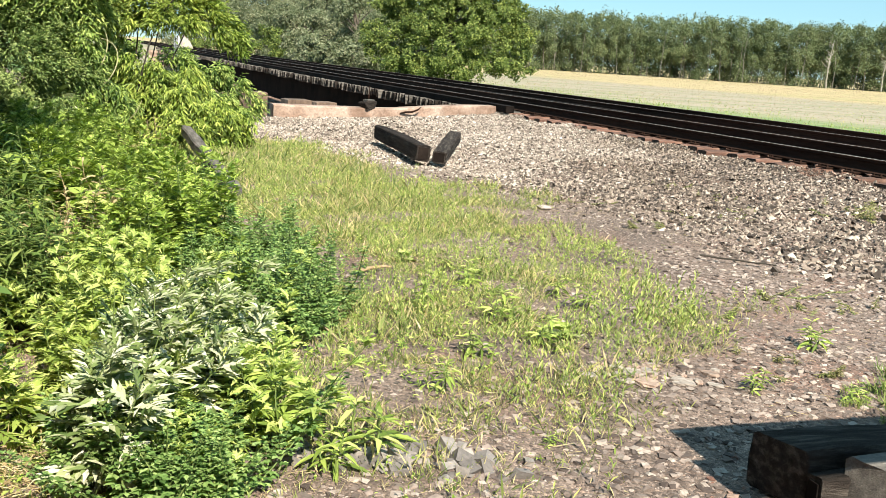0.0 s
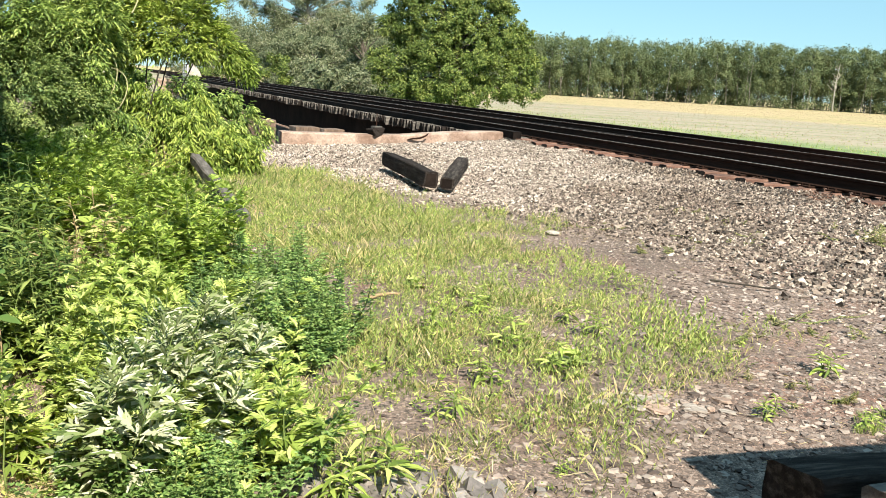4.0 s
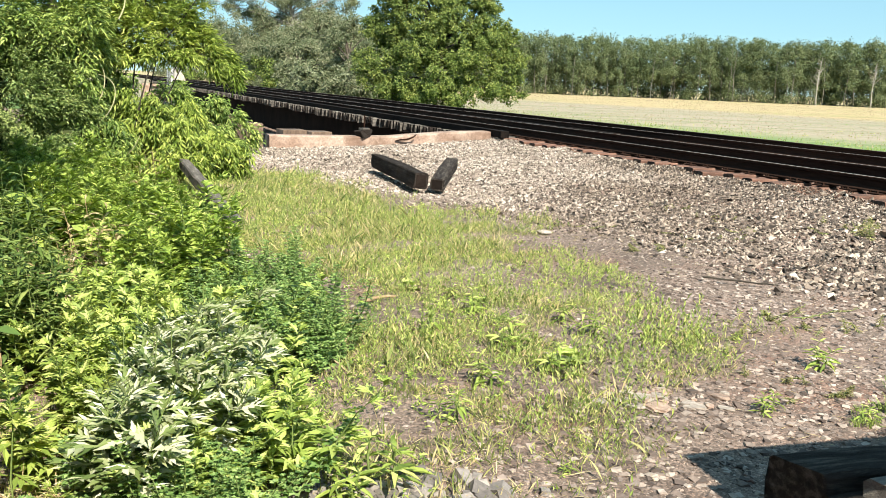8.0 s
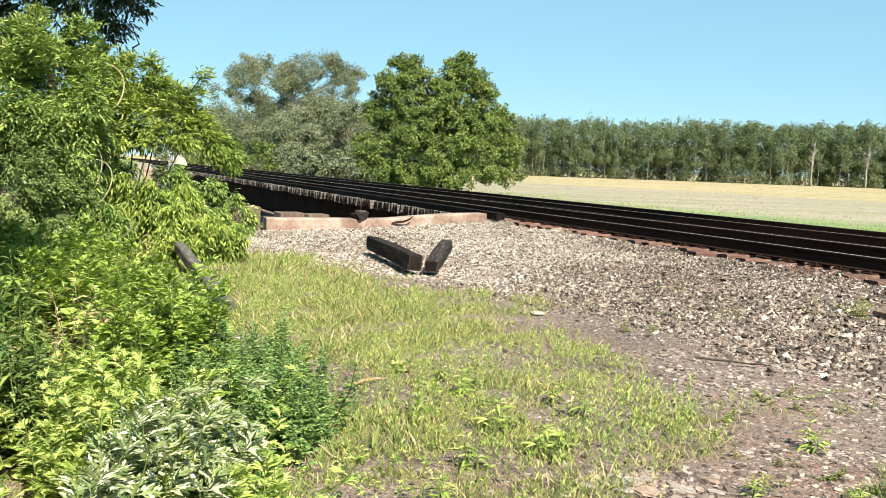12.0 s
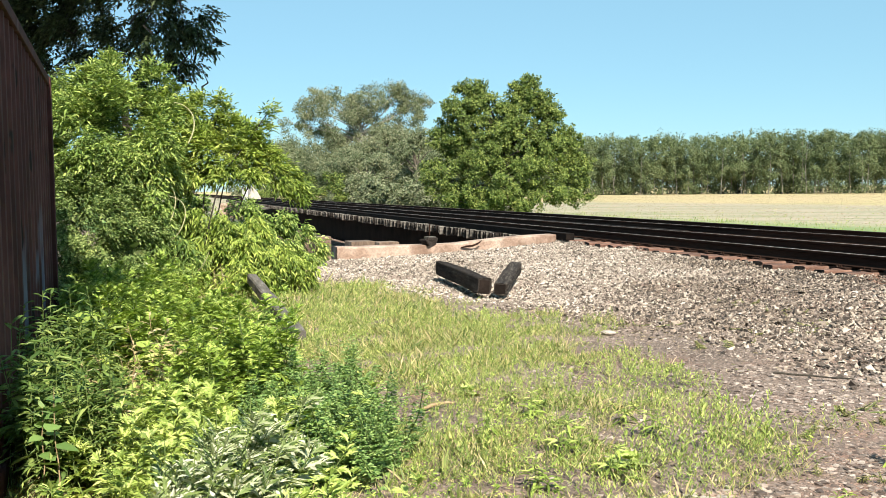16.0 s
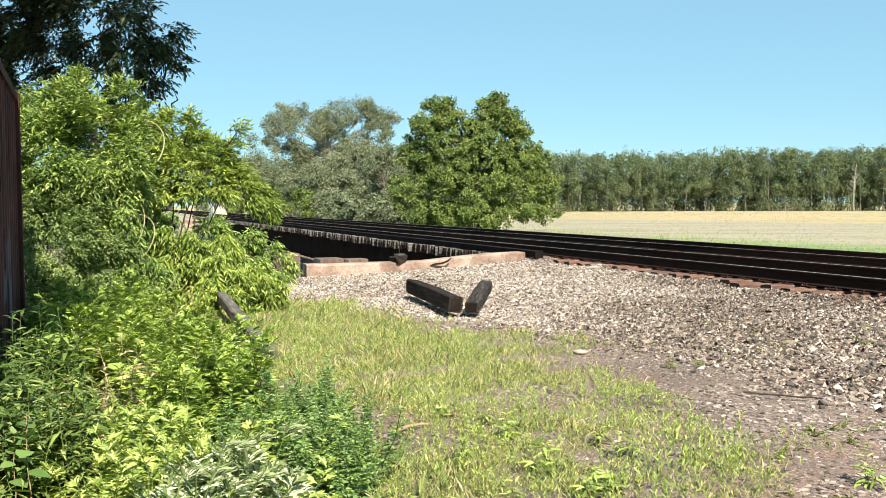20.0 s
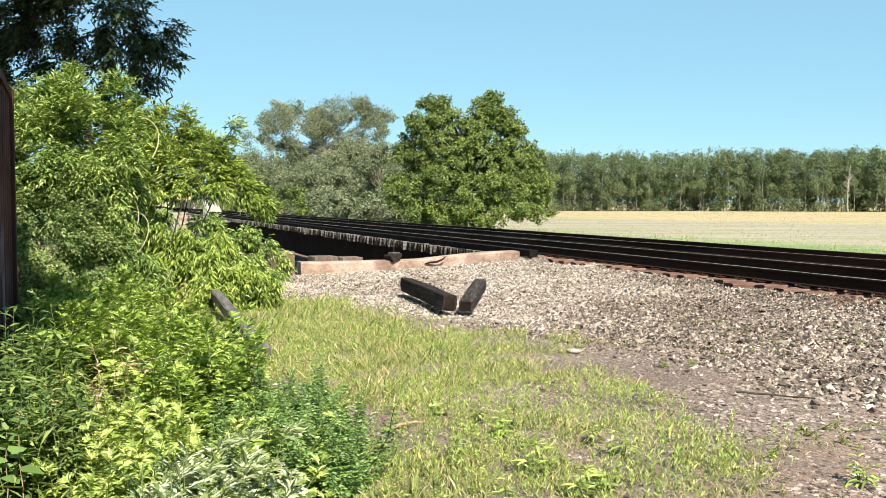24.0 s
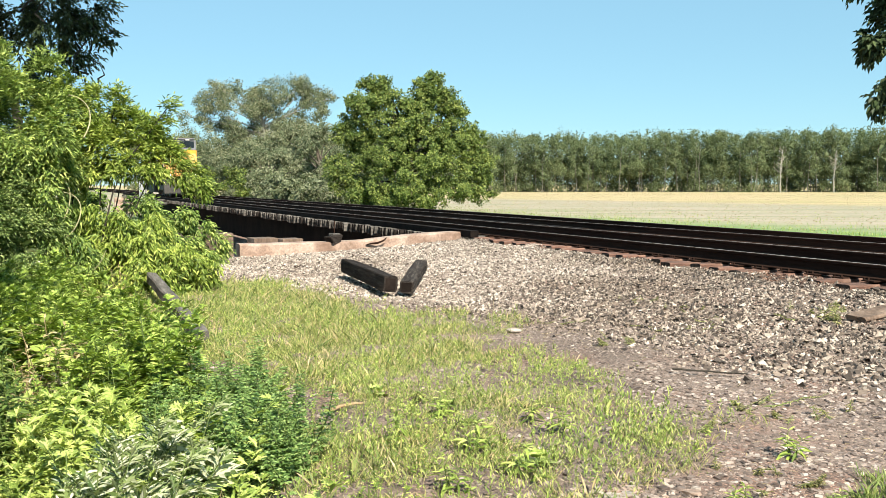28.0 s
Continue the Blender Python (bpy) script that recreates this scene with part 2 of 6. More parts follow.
def surface(name, stops, scale, fine=None, stretch=(1, 1, 1), rough=0.85, bump=0.4, bump_scale=None, metal=0.0, depth=0.01, vary=0.0, stain=None, spec=0.5):
    """A solid surface: a colour ramp over coarse noise, darkened by fine noise, with bump; vary: by object."""
    m, nt, nodes, b = nodes_of(name)
    colour = ramp(nt, noise_of(nt, scale, 5, 0.6, stretch=stretch), stops)
    grain = noise_of(nt, fine or scale * 9, 5, 0.7, stretch=stretch)
    colour = mixed(nt, colour, ramp(nt, grain, [(0.3, (0.45, 0.45, 0.45)), (0.7, (1.25, 1.25, 1.25))]), 0.7, "MULTIPLY")
    if stain:
        colour = mixed(nt, colour, stain, ramp(nt, noise_of(nt, scale * 0.6, 3, 0.7), [(0.5, (0, 0, 0)), (0.68, (0.8, 0.8, 0.8))]))
    if vary:
        info = nodes.new("ShaderNodeObjectInfo")
        colour = mixed(nt, colour, ramp(nt, info.outputs["Random"], [(0, (1 - vary,) * 3), (1, (1 + vary,) * 3)]), 1.0, "MULTIPLY")
    nt.links.new(colour, b.inputs["Base Color"])
    b.inputs["Roughness"].default_value, b.inputs["Metallic"].default_value = rough, metal
    b.inputs["Specular IOR Level"].default_value = spec
    bn = nodes.new("ShaderNodeBump")
    bn.inputs["Strength"].default_value, bn.inputs["Distance"].default_value = bump, depth
    nt.links.new(noise_of(nt, bump_scale or (fine or scale * 9), 6, 0.7, stretch=stretch), bn.inputs["Height"])
    nt.links.new(bn.outputs["Normal"], b.inputs["Normal"])
    return m


def leaf_material(name, stops, through=0.35, rough=0.5, patch=0.6, sheen=0.25, warm=1.16):
    """Leaves: each its own tint, light shining through."""
    m, nt, nodes, b = nodes_of(name)
    geo = nodes.new("ShaderNodeNewGeometry")
    stops = [(p, (warm * r, g, (0.15 + warm) * b)) for p, (r, g, b) in stops]
    colour = ramp(nt, geo.outputs["Random Per Island"], stops)
    colour = mixed(nt, colour, ramp(nt, noise_of(nt, patch, 3), [(0.3, (0.7, 0.78, 0.7)), (0.7, (1.2, 1.15, 1.1))]), 1.0, "MULTIPLY")
    nt.links.new(colour, b.inputs["Base Color"])
    b.inputs["Roughness"].default_value = rough
    b.inputs["Specular IOR Level"].default_value = sheen
    t = nodes.new("ShaderNodeBsdfTranslucent")
    nt.links.new(mixed(nt, colour, (1.2, 1.2, 0.55), 1.0, "MULTIPLY"), t.inputs["Color"])
    mix = nodes.new("ShaderNodeMixShader")
    mix.inputs[0].default_value = through * 0.7
    nt.links.new(b.outputs[0], mix.inputs[1])
    nt.links.new(t.outputs[0], mix.inputs[2])
    nt.links.new(mix.outputs[0], nodes["Material Output"].inputs["Surface"])
    return m


def stone_material(name, stops, tint_scale=0.5):
    m, nt, nodes, b = nodes_of(name)
    geo = nodes.new("ShaderNodeNewGeometry")
    colour = ramp(nt, geo.outputs["Random Per Island"], stops)
    colour = mixed(nt, colour, ramp(nt, noise_of(nt, 60, 4), [(0.3, (0.65, 0.65, 0.65)), (0.7, (1.2, 1.2, 1.2))]), 0.8, "MULTIPLY")
    colour = mixed(nt, colour, ramp(nt, noise_of(nt, tint_scale, 4), [(0.35, (0.78, 0.74, 0.7)), (0.65, (1.12, 1.1, 1.08))]), 1.0, "MULTIPLY")
    nt.links.new(colour, b.inputs["Base Color"])
    b.inputs["Roughness"].default_value = 0.9
    return m


M_STONE = stone_material("crushed_stone", [(0.0, (0.035, 0.028, 0.024)), (0.3, (0.105, 0.083, 0.07)), (0.6, (0.24, 0.192, 0.16)), (0.85, (0.42, 0.35, 0.295)), (1.0, (0.62, 0.55, 0.48))])
M_PALE_STONE = stone_material("pale_crushed_stone", [(0.0, (0.055, 0.045, 0.04)), (0.25, (0.19, 0.155, 0.133)), (0.6, (0.40, 0.34, 0.295)), (0.86, (0.54, 0.475, 0.42)), (1.0, (0.68, 0.63, 0.57))])
M_CHIP = stone_material("stone_chips", [(0.0, (0.075, 0.056, 0.05)), (0.35, (0.165, 0.128, 0.113)), (0.7, (0.29, 0.235, 0.21)), (1.0, (0.50, 0.43, 0.385))])
M_GREY_STONE = stone_material("grey_rubble", [(0.0, (0.10, 0.09, 0.088)), (0.5, (0.21, 0.19, 0.182)), (1.0, (0.36, 0.325, 0.305))])
M_RED_CHIP = stone_material("red_chips", [(0.0, (0.12, 0.06, 0.05)), (0.5, (0.24, 0.135, 0.105)), (1.0, (0.42, 0.30, 0.25))])
M_RUST_STONE = stone_material("rusty_stone", [(0.0, (0.045, 0.025, 0.018)), (0.5, (0.16, 0.085, 0.06)), (1.0, (0.34, 0.23, 0.18))])


def soil_material():
    """Trodden cinder earth: brown with reddish patches, full of fine chips."""
    m, nt, nodes, b = nodes_of("cinder_soil")
    colour = ramp(nt, noise_of(nt, 0.9, 5, 0.6), [(0.3, (0.125, 0.093, 0.076)), (0.5, (0.20, 0.15, 0.125)), (0.7, (0.295, 0.23, 0.195))])
    colour = mixed(nt, colour, (0.22, 0.125, 0.095), ramp(nt, noise_of(nt, 0.7, 4, 0.7), [(0.5, (0, 0, 0)), (0.65, (0.75, 0.75, 0.75))]))
    c = nodes.new("ShaderNodeTexCoord")
    heights = []
    for scale, strong in ((62.0, 0.55), (150.0, 0.6)):
        v = nodes.new("ShaderNodeTexVoronoi")
        v.inputs["Scale"].default_value = scale
        nt.links.new(c.outputs["Object"], v.inputs["Vector"])
        grey = nodes.new("ShaderNodeRGBToBW")
        nt.links.new(v.outputs["Color"], grey.inputs[0])
        colour = mixed(nt, colour, ramp(nt, grey.outputs[0], [(0.15, (0.42, 0.40, 0.39)), (0.6, (1.0, 0.98, 0.96)), (0.9, (1.9, 1.82, 1.75))]), strong, "MULTIPLY")
        heights.append(v.outputs["Distance"])
    nt.links.new(colour, b.inputs["Base Color"])
    b.inputs["Roughness"].default_value = 0.95
    bn = nodes.new("ShaderNodeBump")
    bn.invert = True
    bn.inputs["Strength"].default_value, bn.inputs["Distance"].default_value = 0.5, 0.012
    nt.links.new(heights[0], bn.inputs["Height"])
    nt.links.new(bn.outputs["Normal"], b.inputs["Normal"])
    return m


M_SOIL = soil_material()
M_TIE = surface("creosoted_tie", [(0.3, (0.09, 0.045, 0.032)), (0.55, (0.20, 0.105, 0.075)), (0.75, (0.34, 0.215, 0.165))], 3.0, 26, (1, 7, 7), rough=0.9, bump=0.7, vary=0.25)
M_OLD_TIMBER = surface("weathered_timber", [(0.3, (0.018, 0.015, 0.013)), (0.5, (0.05, 0.04, 0.035)), (0.75, (0.17, 0.145, 0.125))], 4.2, 34, (1, 8, 8), rough=0.95, bump=0.9, depth=0.015, vary=0.15, spec=0.15)
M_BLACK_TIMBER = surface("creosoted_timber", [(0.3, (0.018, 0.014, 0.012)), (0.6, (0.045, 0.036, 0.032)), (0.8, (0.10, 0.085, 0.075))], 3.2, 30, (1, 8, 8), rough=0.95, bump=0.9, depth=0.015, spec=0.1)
M_BRIDGE_TIE = surface("bridge_timber", [(0.3, (0.055, 0.048, 0.042)), (0.6, (0.15, 0.133, 0.118)), (0.8, (0.30, 0.275, 0.25))], 4.0, 30, (1, 5, 5), rough=0.92, bump=0.6, vary=0.45)
M_RAIL = surface("rail_side", [(0.3, (0.018, 0.010, 0.008)), (0.7, (0.05, 0.026, 0.018))], 2.0, 40, (1, 0.1, 1), rough=0.95, bump=0.2, spec=0.08)
M_RAIL_TOP = surface("rail_head", [(0.3, (0.16, 0.145, 0.135)), (0.7, (0.30, 0.28, 0.26))], 3.0, 40, (1, 0.05, 1), rough=0.85, bump=0.03, metal=0.0, spec=0.1)
M_STEEL_BLACK = surface("black_steel", [(0.3, (0.008, 0.007, 0.007)), (0.7, (0.025, 0.018, 0.015))], 1.4, 18, rough=0.95, bump=0.2, spec=0.05)
M_CONCRETE = surface("stained_concrete", [(0.3, (0.34, 0.22, 0.165)), (0.5, (0.47, 0.335, 0.265)), (0.7, (0.60, 0.48, 0.40))], 2.6, 24, rough=0.92, bump=0.6, depth=0.03, stain=(0.17, 0.10, 0.07), vary=0.2)
M_POST = surface("weathered_post", [(0.3, (0.075, 0.05, 0.037)), (0.5, (0.15, 0.10, 0.072)), (0.75, (0.28, 0.205, 0.155))], 3.2, 24, (1, 1, 0.4), rough=0.92, bump=0.6, depth=0.02, vary=0.3)
M_CONTAINER = surface("red_oxide_paint", [(0.3, (0.036, 0.014, 0.012)), (0.5, (0.088, 0.030, 0.026)), (0.75, (0.155, 0.07, 0.06))], 1.6, 14, (1, 1, 0.35), rough=0.85, spec=0.2, bump=0.15, stain=(0.04, 0.015, 0.011))


def spray_remains(m):
    """Faded pale-blue spray paint and dark rust spots over the container's paint."""
    nt = m.node_tree
    b = nt.nodes["Principled BSDF"]
    old = b.inputs["Base Color"].links[0].from_socket
    blue = mixed(nt, old, (0.20, 0.25, 0.32), ramp(nt, noise_of(nt, 1.1, 3, 0.55, stretch=(1, 1, 0.6)), [(0.62, (0, 0, 0)), (0.70, (0.45, 0.45, 0.45))]))
    rust = mixed(nt, blue, (0.012, 0.008, 0.007), ramp(nt, noise_of(nt, 5.0, 3, 0.5, stretch=(1, 1, 0.4)), [(0.66, (0, 0, 0)), (0.69, (0.95, 0.95, 0.95))]))
    nt.links.new(rust, b.inputs["Base Color"])


spray_remains(M_CONTAINER)
M_DARK_BARK = surface("dark_bark", [(0.3, (0.03, 0.025, 0.02)), (0.7, (0.07, 0.058, 0.045))], 5.0, 30, (1, 1, 0.25), rough=0.95, bump=0.8, depth=0.02)
M_BARK = surface("bark", [(0.3, (0.07, 0.055, 0.042)), (0.7, (0.17, 0.14, 0.11))], 5.0, 30, (1, 1, 0.25), rough=0.95, bump=0.9, depth=0.02)
M_PALE_BARK = surface("pale_bark", [(0.3, (0.26, 0.23, 0.19)), (0.7, (0.46, 0.43, 0.38))], 3.0, 20, (1, 1, 0.3), rough=0.9, bump=0.5)
M_WOOD_BARK = surface("grey_bark", [(0.3, (0.13, 0.115, 0.095)), (0.7, (0.27, 0.25, 0.215))], 3.0, 20, (1, 1, 0.3), rough=0.9, bump=0.5)
M_STEM = surface("green_stem", [(0.3, (0.10, 0.15, 0.035)), (0.7, (0.20, 0.26, 0.07))], 8.0, 60, rough=0.7, bump=0.1)
M_TWIG = surface("dry_stalk", [(0.3, (0.26, 0.17, 0.09)), (0.7, (0.46, 0.34, 0.20))], 8.0, 60, rough=0.85, bump=0.2)
M_VINE = surface("pale_vine", [(0.3, (0.30, 0.28, 0.14)), (0.7, (0.50, 0.46, 0.26))], 6.0, 40, rough=0.8, bump=0.2)
M_WHITE = surface("white_paint", [(0.3, (0.62, 0.60, 0.57)), (0.7, (0.80, 0.79, 0.77))], 2.0, 25, rough=0.6, bump=0.1)

M_LEAF_TREE = leaf_material("tree_leaf", [(0.0, (0.055, 0.092, 0.018)), (0.5, (0.125, 0.185, 0.036)), (1.0, (0.27, 0.33, 0.08))], 0.28, patch=1.0, warm=1.07)
M_LEAF_WILLOW = leaf_material("willow_leaf", [(0.0, (0.07, 0.095, 0.04)), (0.5, (0.15, 0.18, 0.082)), (1.0, (0.30, 0.325, 0.19))], 0.25, patch=0.25, warm=1.06)
M_LEAF_SHRUB = leaf_material("shrub_leaf", [(0.0, (0.07, 0.12, 0.02)), (0.5, (0.235, 0.33, 0.05)), (1.0, (0.50, 0.58, 0.14))], 0.34, patch=1.3, warm=1.05)
M_LEAF_ELDER = leaf_material("elder_leaf", [(0.0, (0.065, 0.12, 0.027)), (0.5, (0.215, 0.315, 0.065)), (1.0, (0.50, 0.59, 0.17))], 0.34, patch=1.2, warm=1.04)
M_LEAF_THICKET = leaf_material("thicket_leaf", [(0.0, (0.05, 0.09, 0.022)), (0.5, (0.17, 0.255, 0.062)), (1.0, (0.43, 0.52, 0.18))], 0.3, patch=1.6, warm=1.06)
M_LEAF_LANCE = leaf_material("lance_leaf", [(0.0, (0.055, 0.105, 0.022)), (0.5, (0.145, 0.235, 0.05)), (1.0, (0.34, 0.43, 0.12))], 0.28, patch=1.5, warm=1.1)
# the shade inside the tree crowns is put into this leaf colour
M_LEAF_SHADED = leaf_material("shade_painted_leaf", [(0.0, (0.022, 0.04, 0.014)), (0.5, (0.045, 0.075, 0.024)), (1.0, (0.09, 0.135, 0.045))], 0.16, patch=0.8)
M_LEAF_WOOD = leaf_material("woodland_leaf", [(0.0, (0.075, 0.112, 0.043)), (0.5, (0.122, 0.168, 0.066)), (1.0, (0.18, 0.225, 0.094))], 0.22, patch=0.16, warm=1.1)
M_LEAF_MUGWORT = leaf_material("mugwort_leaf", [(0.0, (0.11, 0.18, 0.03)), (0.5, (0.33, 0.45, 0.085)), (1.0, (0.62, 0.70, 0.22))], 0.34, patch=2.2, warm=1.09)
M_LEAF_SILVER = leaf_material("silver_leaf", [(0.0, (0.08, 0.135, 0.035)), (0.4, (0.21, 0.285, 0.085)), (0.65, (0.40, 0.46, 0.23)), (1.0, (0.66, 0.69, 0.48))], 0.26, patch=2.5, warm=1.08)
M_LEAF_GOLDENROD = leaf_material("goldenrod_leaf", [(0.0, (0.075, 0.14, 0.02)), (0.5, (0.255, 0.38, 0.055)), (1.0, (0.55, 0.66, 0.17))], 0.34, patch=3.0, warm=1.07)
M_LEAF_CLOVER = leaf_material("clover_leaf", [(0.0, (0.085, 0.165, 0.04)), (0.5, (0.19, 0.32, 0.08)), (1.0, (0.40, 0.54, 0.18))], 0.28, patch=1.6, warm=1.08)
M_GRASS = leaf_material("grass_blade", [(0.0, (0.09, 0.145, 0.035)), (0.4, (0.22, 0.285, 0.07)), (0.7, (0.40, 0.43, 0.145)), (1.0, (0.58, 0.48, 0.27))], 0.3, patch=4.0, warm=1.1)
M_HERB = leaf_material("herb_leaf", [(0.0, (0.11, 0.175, 0.035)), (0.5, (0.26, 0.355, 0.075)), (1.0, (0.50, 0.55, 0.17))], 0.3, patch=4.0, warm=1.07)
M_TUFT = leaf_material("tuft_blade", [(0.0, (0.13, 0.15, 0.05)), (0.5, (0.30, 0.31, 0.11)), (1.0, (0.48, 0.44, 0.22))], 0.28, patch=3.0, warm=1.05)
M_LEAF_VERGE = leaf_material("verge_blade", [(0.0, (0.13, 0.21, 0.045)), (0.6, (0.24, 0.36, 0.08)), (1.0, (0.44, 0.50, 0.16))], 0.3, patch=0.5)
M_STUBBLE = leaf_material("stubble_blade", [(0.0, (0.26, 0.21, 0.13)), (0.6, (0.36, 0.30, 0.20)), (1.0, (0.46, 0.39, 0.27))], 0.3, patch=0.5, warm=1.05)
M_STRAW = leaf_material("dry_grass", [(0.0, (0.36, 0.28, 0.13)), (0.6, (0.54, 0.45, 0.23)), (1.0, (0.66, 0.59, 0.38))], 0.3, patch=1.0, warm=1.03)


def field_material():
    """Crop land beyond the tracks: green verge, pale stubble in rows, golden grass far off."""
    m, nt, nodes, b = nodes_of("field")
    c = nodes.new("ShaderNodeTexCoord")
    dot = nodes.new("ShaderNodeVectorMath")
    dot.operation = "DOT_PRODUCT"
    dot.inputs[1].default_value = (0.80, 0.60, 0)
    nt.links.new(c.outputs["Object"], dot.inputs[0])
    wob = noise_of(nt, 0.03, 4, 0.6)
    add = nodes.new("ShaderNodeMath")
    add.operation = "MULTIPLY_ADD"
    nt.links.new(wob, add.inputs[0])
    add.inputs[1].default_value = 14.0
    nt.links.new(dot.outputs["Value"], add.inputs[2])
    part_of = nodes.new("ShaderNodeMapRange")
    part_of.inputs["From Min"].default_value, part_of.inputs["From Max"].default_value = 20, 180
    nt.links.new(add.outputs[0], part_of.inputs["Value"])
    green, pale, gold = (0.12, 0.21, 0.05), (0.36, 0.30, 0.23), (0.47, 0.355, 0.205)
    colour = ramp(nt, part_of.outputs[0], [(0.0, green), (0.14, (0.16, 0.245, 0.07)), (0.19, pale), (0.40, pale), (0.46, gold), (1.0, gold)])
    rows = noise_of(nt, 0.35, 4, 0.7, stretch=(0.10, 1.3, 1))
    colour = mixed(nt, colour, ramp(nt, rows, [(0.40, (0.62, 0.80, 0.55)), (0.54, (1.06, 1.04, 1.04))]), 0.75, "MULTIPLY")
    fine = noise_of(nt, 3.0, 5, 0.7)
    colour = mixed(nt, colour, ramp(nt, fine, [(0.3, (0.6, 0.65, 0.55)), (0.7, (1.25, 1.2, 1.2))]), 0.8, "MULTIPLY")
    nt.links.new(colour, b.inputs["Base Color"])
    b.inputs["Roughness"].default_value = 0.95
    return m


M_FIELD = field_material()


# ---- ground: one sheet to the horizon ----
def build_ground():
    ps = np.concatenate([[-2600, -1200, -500, -200, -90, -45, -25, -15, -10, -7, -5], np.arange(-4, 20, 0.2), [20.5, 22, 25, 30, 37, 46, 60, 80, 120, 180, 270, 400, 700, 1400, 2600]])
    ss = np.concatenate([[-2600, -1200, -500, -200, -90, -40, -20, -12, -8, -6], np.arange(-5, 26, 0.2), np.arange(26, 70, 1.0), [70, 76, 84, 95, 115, 150, 210, 300, 450, 750, 1400, 2600]])
    P, s = np.meshgrid(ps, ss, indexing="ij")
    x, y = P * ACROSS[0] + s * ALONG[0], P * ACROSS[1] + s * ALONG[1]
    verts = np.stack([x, y, ground_z(x, y)], -1).reshape(-1, 3)
    n, k = len(ps), len(ss)
    i, j = np.meshgrid(np.arange(n - 1), np.arange(k - 1), indexing="ij")
    a = i * k + j
    faces = np.stack([a, a + k, a + k + 1, a + 1], -1).reshape(-1, 4)
    data = mesh("ground", verts, faces, [M_SOIL, M_FIELD], smooth=True)
    mid = verts[faces].mean(1)
    mp, ms = to_ps(mid[:, 0], mid[:, 1])
    data.polygons.foreach_set("material_index", ((mp > 18.4) | (ms > 80)).astype(np.int32))
    tagged(new("ground", data), "cinder and gravel ground with stubble fields beyond the tracks", "ground", kind="structure")


build_ground()


# ---- railway ----
def rail_data(name, s0, s1):
    """A rail along y: foot, web, head; the running surface has its own material."""
    half = [(-0.07, 0), (-0.07, 0.012), (-0.02, 0.03), (-0.009, 0.045), (-0.009, 0.125), (-0.034, 0.142), (-0.035, 0.168), (-0.026, 0.178)]
    outline = np.array(half + [(-x, z) for x, z in half[::-1]])
    cuts = np.arange(s0, s1 + 1, 12.0)
    k = len(outline)
    verts = np.concatenate([np.c_[outline[:, 0], np.full(k, c), outline[:, 1]] for c in cuts])
    i, j = np.meshgrid(np.arange(len(cuts) - 1), np.arange(k), indexing="ij")
    a, b = i * k + j, i * k + (j + 1) % k
    faces = np.stack([a, a + k, b + k, b], -1).reshape(-1, 4)
    data = mesh(name, verts, faces, [M_RAIL, M_RAIL_TOP])
    data.polygons.foreach_set("material_index", np.isin(j.ravel(), (len(half) - 1,)).astype(np.int32))
    return data


def build_track(first_p, drop, label):
    track = thing("railway_track", along_pose(first_p, 0, 0), label, "railway track", "railway tracks", "structure")
    rail = rail_data("rail", -40, 760)
    for n in (0, 1):
        piece("rail", rail, track, "dark rusty rail with a polished head", pose(n * GAUGE, 0, RAIL_Z - 0.178 - drop))
    rng = np.random.default_rng(5 + int(first_p))
    # black ends paint the shade on the ties' end faces
    ties = [timber_data("tie", 2.6, 0.225, 0.18, M_TIE, 20 + n, 0.012, M_BLACK_TIMBER) for n in range(4)]
    plate = from_bm("tie_plate", box_bm((0.36, 0.19, 0.018), bevel=0.004), M_RAIL)
    spike = from_bm("spike", box_bm((0.03, 0.02, 0.035), bevel=0.006), M_RAIL)
    anchor = from_bm("rail_anchor", box_bm((0.17, 0.03, 0.05), bevel=0.008), M_RAIL)
    s = -6.1
    while s < WALL_S + 0.2:
        skew = rng.normal(0, 0.8)
        piece("tie", ties[rng.integers(4)], track, "", pose(GAUGE / 2 + rng.normal(0, 0.05), s, TIE_Z - 0.195 - drop + rng.normal(0, 0.008), 0, 0, skew))
        if first_p < 10 and s > 3:
            for n in (0, 1):
                piece("tie_plate", plate, track, "", pose(n * GAUGE, s, TIE_Z - drop - 0.002))
            for x in (-0.13, 0.13):
                piece("spike", spike, track, "", pose(x, s + rng.normal(0, 0.03), TIE_Z + 0.02 - drop))
            piece("rail_anchor", anchor, track, "", pose(0, s + 0.15, TIE_Z + 0.005 - drop))
        s += 0.478 + rng.normal(0, 0.012)
    return track


build_track(RAIL_P, 0.0, "railway track with rusty rails on brown wooden ties")
build_track(RAIL_P + TRACK_GAP, 0.07, "second railway track, dark rails on wooden ties")


